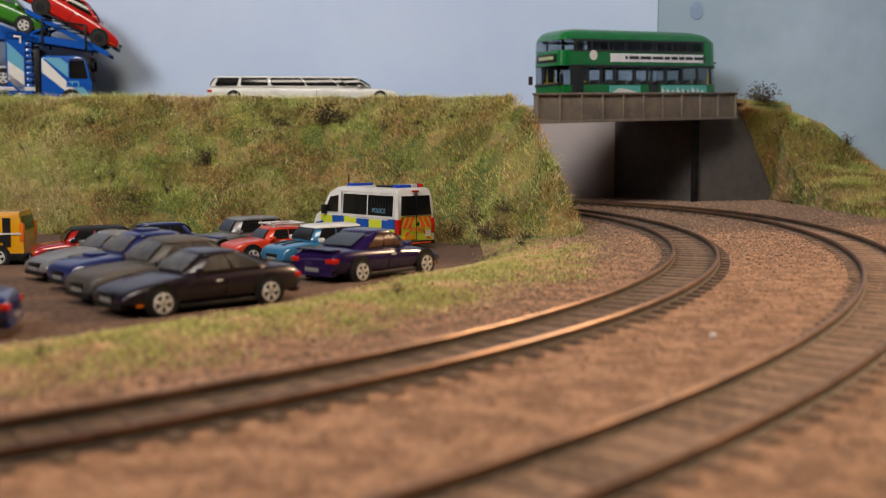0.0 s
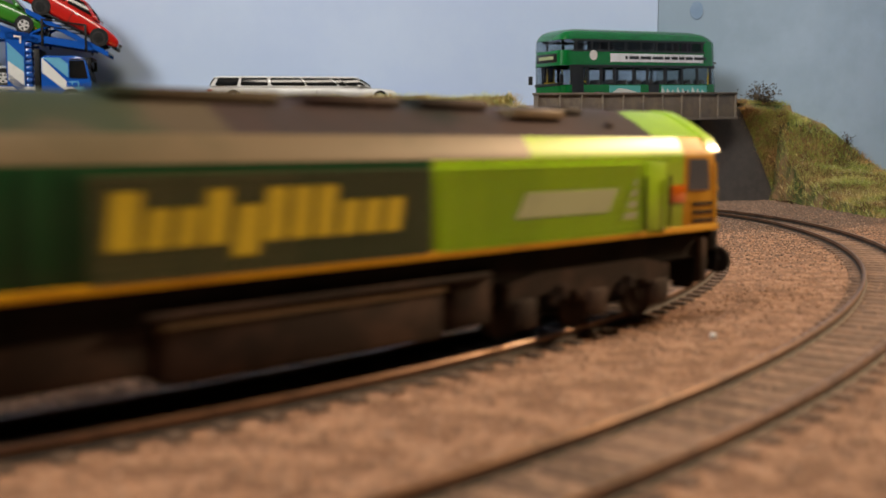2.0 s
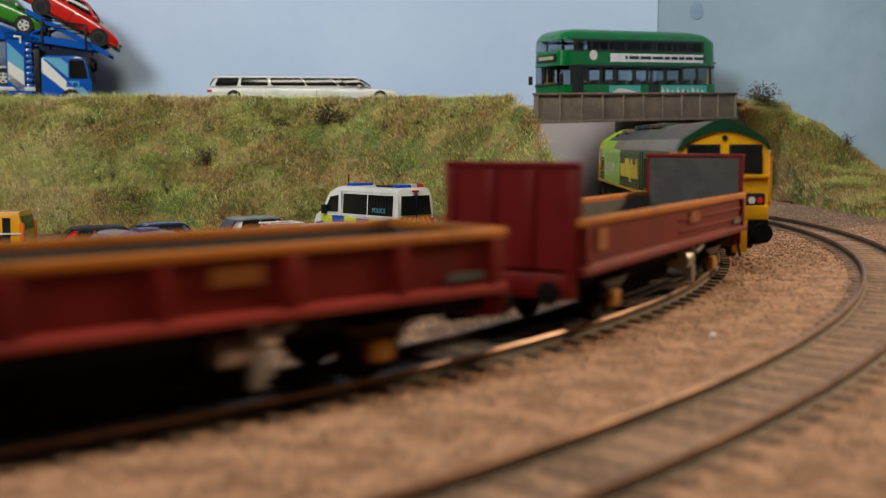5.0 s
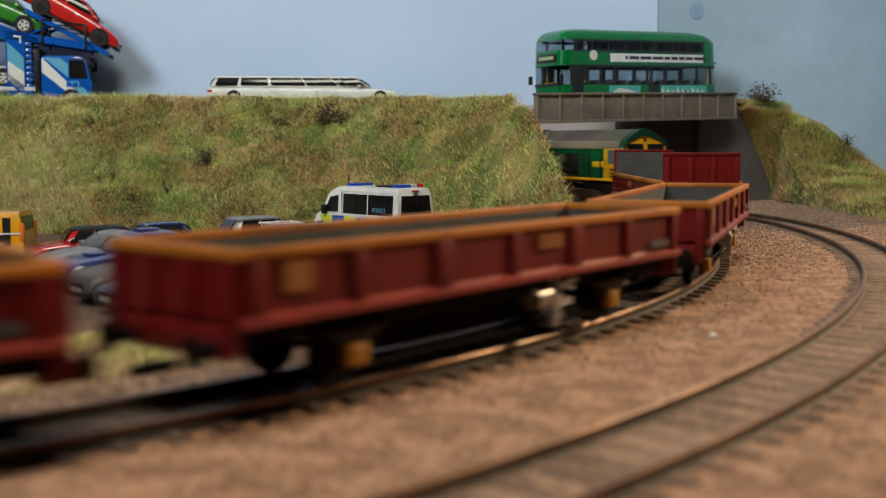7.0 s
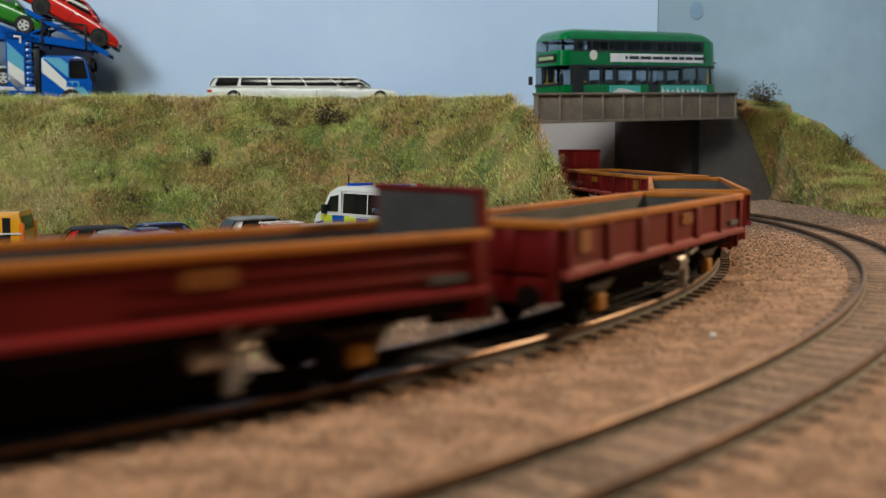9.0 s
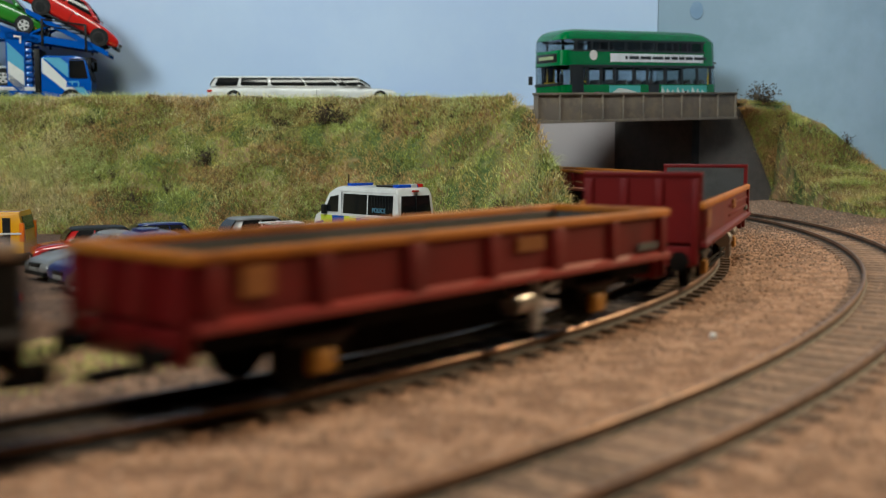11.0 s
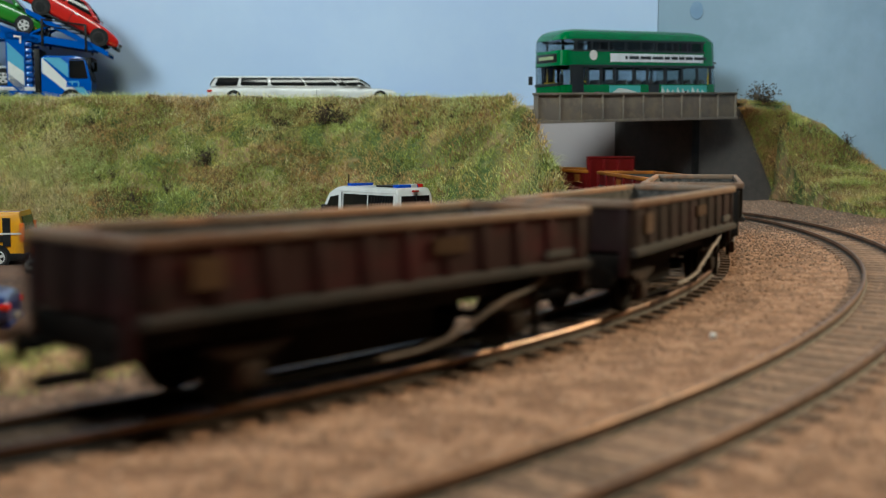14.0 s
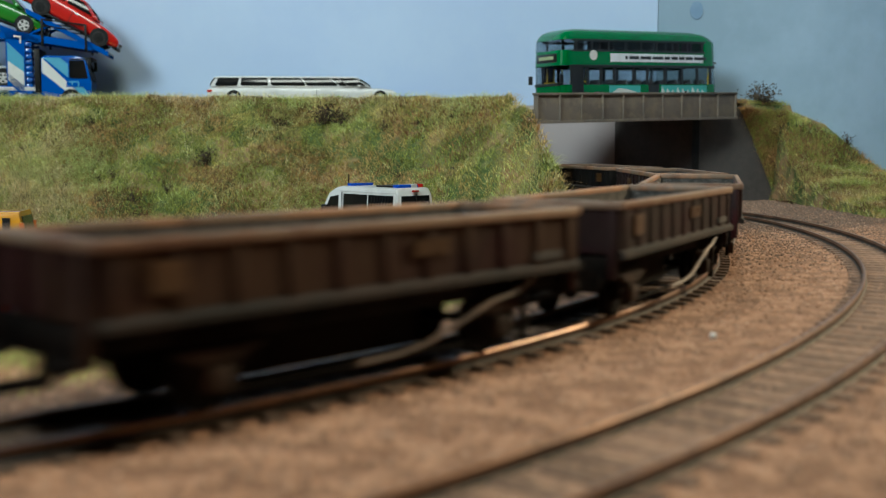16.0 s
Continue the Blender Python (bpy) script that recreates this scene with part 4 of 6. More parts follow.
COUPE = [(-0.5, 8.5), (-0.49, 11.4), (-0.42, 12.4), (-0.25, 12.6), (0.0, 11.9), (0.18, 11.6), (0.30, 10.6), (0.42, 9.2), (0.485, 7.6), (0.5, 5.5)]
SALOON = [(-0.5, 8.5), (-0.49, 12.2), (-0.42, 13.0), (-0.2, 12.8), (0.0, 12.4), (0.2, 12.2), (0.32, 11.6), (0.43, 10.6), (0.49, 9.4), (0.5, 6.5)]
MINI = [(-0.5, 8.5), (-0.495, 12.0), (-0.44, 13.2), (-0.2, 13.2), (0.0, 12.8), (0.2, 12.6), (0.32, 12.0), (0.43, 11.2), (0.49, 9.8), (0.5, 6.5)]


def scoop(ob, L, h):
    part("roof_scoop", box(B(), -0.10 * L, 0.02 * L, -4, 4, 18.2, 20.2, 0.7), C_RALLY, ob, "blue roof scoop")
    part("bonnet_scoop", box(B(), 0.22 * L, 0.33 * L, -3.5, 3.5, 10.6, 12.8, 0.8), C_RALLY, ob)
    part("rear_wing", box(B(), -0.5 * L, -0.44 * L, -9, 9, 15.2, 16, 0.3), C_RALLY, ob)


def roof_box(ob, L, h):
    bm = B()
    for sd in (-1, 1):
        rod(bm, (-0.30 * L, sd * 6.5, 19.0), (0.08 * L, sd * 6.5, 19.0), 0.5)
        for f in (-0.26, 0.04):
            rod(bm, (f * L, sd * 6.5, 17.2), (f * L, sd * 6.5, 19), 0.4)
    for f in (-0.28, 0.06):
        rod(bm, (f * L, -6.5, 19), (f * L, 6.5, 19), 0.5)
    part("roof_rack", bm, P_RIM, ob, "pale roof rack")
    for sd in (-1, 1):
        y = sd * (h + 0.05)
        part("door_roundel", cyl(B(), (-0.02 * L, y, 8.2), 3.4, 0.4, "y", 22), P_WHITE, ob, "white door roundel with plain bars")
        part("side_stripe", box(B(), -0.4 * L, 0.3 * L, y - 0.1, y + 0.1, 5.0, 6.0), P_WHITE, ob)


def bonnet_stripe(ob, L, h):
    for sd in (-1, 1):
        part("bonnet_stripe", plate(B(), [(0.22 * L, sd * 3.6 - 1.2, 12.75), (0.42 * L, sd * 3.2 - 1.1, 11.55), (0.42 * L, sd * 3.2 + 1.1, 11.55), (0.22 * L, sd * 3.6 + 1.2, 12.75)], 0.2), P_BLACK, ob)


car("car", parked(-28, 405, 51), "glossy deep purple rear-engined coupe with a fixed spoiler", 60, 25, COUPE, (0.20, 0.06, -0.12, -0.36, 12.0, 18.2), C_PURPLE, spoiler=True, windows=((0.10, 0.50), (0.53, 0.86)), side_mat=C_COPPER)
car("car", parked(-74.5, 326, 223), "dusty plum coupe with silver five-spoke wheels by the grass", 61, 23.5, COUPE, (0.19, 0.05, -0.16, -0.40, 11.8, 17.6), C_PLUM, windows=((0.08, 0.46), (0.50, 0.90)), windows_mat=C_DUSTGLASS)
car("car", parked(-90, 347, 223), "dusty dark grey saloon car in the car park row", 61, 23, SALOON, (0.20, 0.06, -0.20, -0.34, 12.4, 19.4), C_GREY, windows_mat=C_DUSTGLASS)
car("car", parked(-107, 377, 223), "dusty blue rally saloon with roof scoop", 60, 23, SALOON, (0.20, 0.06, -0.20, -0.34, 12.2, 18.8), C_RALLY, extra=scoop, windows_mat=C_DUSTGLASS)
car("car", parked(-127, 402, 223), "dusty silver roadster with a low roof", 55, 23, COUPE, (0.14, 0.0, -0.18, -0.32, 11.4, 17.0), C_SILVER, windows_mat=C_DUSTGLASS)
car("car", parked(-173, 515, 207, 0.95), "small red hatchback with a black roof", 51, 24, MINI, (0.22, 0.12, -0.40, -0.46, 12.8, 19.4), C_MINIRED, roof=P_BLACK, windows=((0.04, 0.36), (0.39, 0.68), (0.71, 0.94)))
car("car", parked(-158, 566, 205, 0.92), "glossy navy estate car beside the embankment", 60, 24, SALOON, (0.18, 0.06, -0.36, -0.45, 12.2, 18.6), C_NAVY, windows=((0.05, 0.34), (0.37, 0.64), (0.67, 0.93)))
car("car", parked(-106, 566, 215), "small dusty silver hatchback", 50, 23, MINI, (0.22, 0.12, -0.36, -0.44, 12.6, 20.0), C_SILVER)
car("car", parked(-86, 537, 215), "small orange red rally saloon with white roundel", 50, 22, SALOON, (0.18, 0.08, -0.26, -0.36, 11.6, 17.4), C_ORANGE, extra=roof_box)
car("car", parked(-60, 511, 220), "small teal blue hatchback with a white roof", 51, 24, MINI, (0.20, 0.11, -0.40, -0.46, 12.6, 19.6), C_TEAL, roof=P_WHITE, windows=((0.04, 0.36), (0.39, 0.68), (0.71, 0.94)), extra=bonnet_stripe)
car("car", parked(-140, 272, 192), "glossy blue sports car with red tail lamps", 58, 25, COUPE, (0.20, 0.06, -0.12, -0.36, 12.0, 17.6), C_RALLY)


def lettering(parent, words, size, m, mat, label=""):
    cu = bpy.data.curves.new("lettering", "FONT")
    cu.body, cu.size, cu.extrude, cu.align_x = words, size * MM, 0.12 * MM, "CENTER"
    tmp = new("lettering", cu)
    bpy.context.view_layer.update()
    me = bpy.data.meshes.new_from_object(tmp.evaluated_get(bpy.context.evaluated_depsgraph_get()))
    bpy.data.objects.remove(tmp)
    me.materials.clear()
    me.materials.append(mat)
    ob = new("lettering", me)
    ob.parent, ob.matrix_basis = parent, m
    return tagged(ob, label)


L_BLUE = material("pale_blue_lettering", (0.12, 0.26, 0.36), 0.4)
L_FLUO_Y = paint("fluorescent_yellow", (0.62, 0.68, 0.04), 0.45, 0.1)
L_FLUO_O = paint("fluorescent_orange_red", (0.85, 0.10, 0.02), 0.45, 0.1)
L_BLUEBAR = material("blue_beacon_lens", (0.01, 0.06, 0.45), 0.15, coat=0.8)


def van_body(bm, L, W, nose, roof_z, clear, scale_w=1.0):
    h = W / 2
    prof = nose
    rings = []
    for y, inset, top in ((-h, 0.0, -1.6), (-h + 0.8, 0.0, -0.5), (-h + 3, 0.0, 0), (h - 3, 0.0, 0), (h - 0.8, 0.0, -0.5), (h, 0.0, -1.6)):
        rings.append([(x, y * (1 if z < 16 else 1 - 0.07 * min((z - 16) / 14, 1)), z + (top if z > roof_z - 3 else 0)) for x, z in prof])
    return loft(bm, rings)


def police_van():
    ob = thing("van", parked(-41, 619, 133), "white police van with blue and yellow checks and orange chevrons", "van", "parked cars")
    L, W, H, c = 77, 26.5, 34.5, 3.6
    nose = [(-38, c), (-38.4, 10), (-38.2, 22), (-37.2, 32), (-35.5, H), (14, H), (19, H - 1), (24, 30), (31, 19.5), (36, 17), (38, 13), (38.5, 7), (38, c)]
    part("body", van_body(B(), L, W, nose, H, c), P_WHITE, ob)
    h = W / 2

    def yy(z):
        return h * (1 - 0.07 * min(max((z - 16) / 14, 0), 1))
    for sd in (-1, 1):
        def pane(name, pts, mat, lift=0.25, label=""):
            p = [(x, sd * (yy(z) + lift), z) for x, z in pts]
            return part(name, plate(B(), p if sd < 0 else p[::-1], 0.4), mat, ob, label, False)
        pane("side_window", [(-34, 19), (-12.5, 19), (-12.5, 30.2), (-34, 30.2)], P_WIN, 0.3)
        pane("side_window", [(-11.5, 19), (10, 19), (10, 30.2), (-11.5, 30.2)], P_WIN, 0.3)
        pane("side_window", [(15, 19.5), (27.5, 19.5), (22.5, 28), (15, 29.2)], P_WIN, 0.3)
        pane("window_surround", [(-35, 17.6), (11, 17.6), (11, 31), (-35, 31)], P_WHITE, 0.12)
        w = 11.2
        for k in range(6):
            for j in range(2):
                x0 = -36 + k * w
                mat = (L_FLUO_Y, P_BLUE)[(k + j) % 2]
                pane("livery_check", [(x0, 6.6 + j * 5.4), (x0 + w, 6.6 + j * 5.4), (x0 + w, 12 + j * 5.4), (x0, 12 + j * 5.4)], mat, 0.14)
        pane("number_mark", [(-33, 8.4), (-27, 8.4), (-27, 10), (-33, 10)], P_BLACK, 0.35)
        for f in (-0.28, 0.30):
            part("wheel_arch", cyl(B(), (f * L, sd * (h - 0.7), 5), 5.9, 2.0, "y", 24), P_BLACK if f > 0 else P_WHITE, ob)
            wheel_of(ob, f * L, sd * (h - 1.0), 4.7)
        part("sill", box(B(), -37, 36, min(sd * (h - 1), sd * (h + 0.15)), max(sd * (h - 1), sd * (h + 0.15)), c - 0.6, c + 1.2, 0.3), P_BLACK, ob)
        part("tail_lamp", box(B(), -38.9, -36, min(sd * (h - 2.3), sd * (h + 0.35)), max(sd * (h - 2.3), sd * (h + 0.35)), 9, 17.5, 0.5), P_LAMPR, ob, "tall dark red tail lamp")
        part("wing_mirror", box(B(), 25, 27.5, min(sd * h, sd * (h + 3)), max(sd * h, sd * (h + 3)), 18, 23.5, 0.6), P_BLACK, ob)
        part("headlamp", box(B(), 34, 38.3, min(sd * (h - 5), sd * (h - 0.6)), max(sd * (h - 5), sd * (h - 0.6)), 11, 15, 0.6), P_LAMPW, ob)
        part("door_rail", box(B(), -30, 4, min(sd * h, sd * (h + 0.3)), max(sd * h, sd * (h + 0.3)), 16.7, 17.3), P_WHITE, ob)
        for k in range(9):
            xg = -33 + k * 2.4
            part("window_bar", box(B(), xg, xg + 0.35, sd * yy(25) - 0.12 + sd * 0.55, sd * yy(25) + 0.12 + sd * 0.55, 20, 29.4), P_GRILLE, ob)
        part("roof_gutter", box(B(), -36, 14, min(sd * (yy(33) - 0.6), sd * (yy(33) + 0.25)), max(sd * (yy(33) - 0.6), sd * (yy(33) + 0.25)), 31.4, 32.0, 0.15), P_WHITE, ob)
        for xs in (-36.2, -12.1, 13.0):
            part("door_seam", box(B(), xs, xs + 0.25, sd * (h + 0.2) - 0.2, sd * (h + 0.2) + 0.2, 5, 17.5), P_BLACK, ob)
        part("nose_check", plate(B(), [(28.5, sd * (h + 0.14), 7), (37, sd * (h + 0.14), 7), (36, sd * (h + 0.14), 12.5), (28.5, sd * (h + 0.14), 14)][::-sd], 0.4), P_BLUE, ob, "", False)
        part("door_seam", box(B(), 11.2, 11.5, sd * yy(20) - 0.25, sd * yy(20) + 0.25, 5, 31), P_BLACK, ob)
    lettering(ob, "POLICE", 3.6, mm(-22.5, yy(22) + 0.75, 20.6, 90, 0, 180) @ mm(0, 0, 0), L_BLUE, "pale blue word on the window")
    # rear: window, chevrons, lettering
    x = -38.55
    part("rear_window", plate(B(), [(x, 11, 19.6), (x, -11, 19.6), (x + 0.7, -10, 30.2), (x + 0.7, 10, 30.2)], 0.5), P_WIN, ob, "", False)
    part("rear_panel", plate(B(), [(x + 0.1, 12, 5.5), (x + 0.1, -12, 5.5), (x + 0.45, -11.6, 19), (x + 0.45, 11.6, 19)], 0.4), L_FLUO_Y, ob, "fluorescent yellow rear doors")
    for sd in (-1, 1):
        for k in range(4):
            y0 = sd * (1.2 + k * 3.8)
            a, b = (y0, 18.6), (y0 + sd * 2.1, 18.6)
            drop = 6.0
            pts = [(a[0] + sd * drop * 0.55, 18.6 - drop), (b[0] + sd * drop * 0.55, 18.6 - drop), (b[0], 18.6), (a[0], 18.6)]
            pts = [(max(min(p, 11.6), -11.6), z) for p, z in pts]
            part("chevron", plate(B(), [(x - 0.2 + (0.25 if z > 15 else 0), p, z) for p, z in pts], 0.35), L_FLUO_O, ob, "", False)
            pts2 = [(p, z - 8) for p, z in pts]
            if k in (1, 3):
                part("chevron", plate(B(), [(x - 0.2 + 0.1, p, max(z, 6)) for p, z in pts2], 0.35), L_FLUO_O, ob, "", False)
    lettering(ob, "POLICE", 3.4, mm(x - 0.55, 0, 10.6, 90, 0, -90), L_FLUO_O, "orange word on the rear doors")
    part("number_plate", box(B(), x - 0.5, x + 0.2, 1, 9, 6.2, 8.6), C_VANY, ob, "yellow number plate with plain bars")
    part("door_seam", box(B(), x - 0.35, x + 0.3, -0.15, 0.15, 5, 31), P_BLACK, ob)
    part("door_handle", box(B(), x - 0.8, x, -1.6, -0.4, 13.6, 15.6, 0.2), P_BLACK, ob)
    part("rear_lamp", box(B(), x - 0.2, x + 1.4, -2.0, 2.0, 32.2, 33.2, 0.2), P_LAMPR, ob, "high red brake lamp")
    part("badge_panel", box(B(), x - 0.4, x + 0.2, -10.5, -6.5, 7.5, 10.8), P_WHITE, ob)
    part("bumper", box(B(), -39.6, -36.5, -h, h, c - 0.4, c + 1.6, 0.5), P_BLACK, ob)
    part("bumper", box(B(), -39.9, -39.2, -10, 10, c + 0.3, c + 1.0), L_FLUO_O, ob)
    bar = part("light_bar", box(B(), -34, -29, -9, 9, H - 0.2, H + 1.8, 0.6), L_BLUEBAR, ob, "blue and red roof light bar")
    part("light_section", box(B(), -34.1, -28.9, -9.3, -5, H - 0.2, H + 2.1, 0.6), P_LAMPR, bar)
    part("light_section", box(B(), -34.1, -28.9, -5, 0, H - 0.2, H + 2.0, 0.5), P_LAMPW, bar)
    part("roof_hatch", box(B(), -26, -12, -7, 7, H - 0.3, H + 1.0, 0.5), P_BLACK, ob)
    part("light_bar", box(B(), 8, 13, -8, 8, H - 0.3, H + 1.6, 0.6), L_BLUEBAR, ob, "blue front beacon")
    part("aerial", rod(B(), (14, 6, H), (14, 6, H + 6.5), 0.3), P_BLACK, ob)
    q = [(25.0, 11, 29.4), (25.0, -11, 29.4), (31.6, -11.5, 20.2), (31.6, 11.5, 20.2)]
    part("windscreen", plate(B(), [(a + 0.4, b, z + 0.4) for a, b, z in q], 0.5), P_WIN, ob, "", False)
    return ob


police_van()


def yellow_van():
    ob = thing("van", parked(-231, 518, 187), "yellow breakdown van with black lettering panel", "van", "parked cars")
    L, W, H, c = 60, 25, 26.5, 3.4
    nose = [(-29.5, c), (-30, 8), (-29.6, 17), (-28, H), (6, H), (12, H - 1), (19, 18), (26, 15), (29.5, 11), (30, 5), (29.5, c)]
    part("body", van_body(B(), L, W, nose, H, c), C_VANY, ob)
    h = W / 2
    for sd in (-1, 1):
        y = sd * (h + 0.1)
        for pts in ([(-24, 10), (-20.5, 10), (-20.5, 23.5), (-24, 23.5)], [(-20.5, 12), (-14, 12), (-14, 15), (-20.5, 15)], [(-14, 8), (-10, 8), (-7, 23.5), (-11, 23.5)]):
            p = [(a, y * (1 if z < 16 else 0.965) + sd * 0.2, z) for a, z in pts]
            part("lettering", plate(B(), p if sd < 0 else p[::-1], 0.4), P_BLACK, ob, "black block lettering shape", False)
        part("door_rail", box(B(), -29, -4, min(y, y + sd * 0.3), max(y, y + sd * 0.3), 15.6, 16.4), P_RIM, ob)
        part("skirt", box(B(), -30.2, 28, min(sd * (h - 1), sd * (h + 0.2)), max(sd * (h - 1), sd * (h + 0.2)), c - 0.5, c + 3.2, 0.4), P_BLACK, ob)
        part("tail_lamp", box(B(), -30.3, -28, min(sd * (h - 2.5), sd * (h + 0.2)), max(sd * (h - 2.5), sd * (h + 0.2)), 12, 21, 0.5), P_ORANGE, ob, "orange red tail lamp")
        part("side_window", plate(B(), [(2, y * 0.98 + sd * 0.2, 17), (15, y * 0.98 + sd * 0.2, 17), (10.5, y * 0.965 + sd * 0.2, 23.5), (2, y * 0.965 + sd * 0.2, 23.5)], 0.5), P_WIN, ob, "", False)
        for f in (-0.30, 0.30):
            part("wheel_arch", cyl(B(), (f * L, sd * (h - 0.7), 5), 5.8, 2.0, "y", 24), P_BLACK, ob)
            wheel_of(ob, f * L, sd * (h - 1.0), 4.7)
    part("bumper", box(B(), -31, -28.5, -h, h, c, c + 3, 0.6), P_BLACK, ob)
    part("windscreen", plate(B(), [(19.4, -11, 18.4), (19.4, 11, 18.4), (12.8, 10.2, 25), (12.8, -10.2, 25)], 0.5), P_WIN, ob, "", False)
    part("rear_window", plate(B(), [(-29.7, 9, 17.5), (-29.7, -9, 17.5), (-28.6, -9, 24), (-28.6, 9, 24)], 0.5), P_WIN, ob, "", False)
    return ob


yellow_van()

# ---- traffic on the upper road ----
LIMO = [(-0.5, 9), (-0.497, 13.6), (-0.47, 14.2), (-0.2, 14.2), (0.2, 14.0), (0.33, 13.8), (0.40, 13.3), (0.46, 12.6), (0.494, 11.4), (0.5, 7)]
car("limousine", mm(-113, 878, 79.7, 0, 0, 4), "white stretched limousine with dark tinted windows", 151, 27, LIMO, (0.375, 0.285, -0.46, -0.492, 14.0, 22.5), P_WHITE,
    r=5.0, axles=(0.41, -0.36), group="road traffic", windows=((0.01, 0.125), (0.13, 0.18), (0.186, 0.39), (0.396, 0.62), (0.64, 0.82), (0.84, 0.985)))


def band(bm, outline0, outline1, z0, z1, thick):
    """A closed strip of wall standing on an outline, with an inner face."""
    def inset(o):
        c = Vector((sum(p[0] for p in o) / len(o), sum(p[1] for p in o) / len(o)))
        return [(p[0] - math.copysign(min(thick, abs(p[0] - c.x)), p[0] - c.x), p[1] - math.copysign(min(thick, abs(p[1] - c.y)), p[1] - c.y)) for p in o]
    rows = [[bm.verts.new((x, y, z)) for x, y in o] for o, z in ((outline0, z0), (outline1, z1), (inset(outline1), z1), (inset(outline0), z0))]
    n = len(outline0)
    for k in range(4):
        a, b = rows[k], rows[(k + 1) % 4]
        for i in range(n):
            bm.faces.new((a[i], a[(i + 1) % n], b[(i + 1) % n], b[i]))
    return bm


def outline(xf, xr, h, rf, rr):
    pts = []
    for cx, cy, r, a0 in ((xf - rf, h - rf, rf, 0), (xr + rr, h - rr, rr, 90), (xr + rr, -h + rr, rr, 180), (xf - rf, -h + rf, rf, 270)):
        for k in range(6):
            a = radians(a0 + 90 * k / 5)
            pts.append((cx + r * math.cos(a), cy + r * math.sin(a)))
    return pts


BUS_GREEN = paint("bus_green_paint", (0.006, 0.15, 0.03), 0.25, 0.7)
BUS_GLASS = glass("bus_glass")
BUS_BLACK = material("bus_black_trim", (0.012, 0.013, 0.014), 0.3, second=(0.02, 0.02, 0.02), scale=50)
BUS_SEAT = material("bus_seat", (0.05, 0.05, 0.055), 0.7, second=(0.08, 0.07, 0.07), scale=90)
BUS_AD = paint("turquoise_panel", (0.10, 0.42, 0.38), 0.35, 0.4)
BUS_WHITE = paint("cold_white_advert_paint", (0.82, 0.83, 0.86), 0.35, 0.3)
BUS_YEL = paint("yellow_pole_paint", (0.75, 0.5, 0.02), 0.4, 0.2)


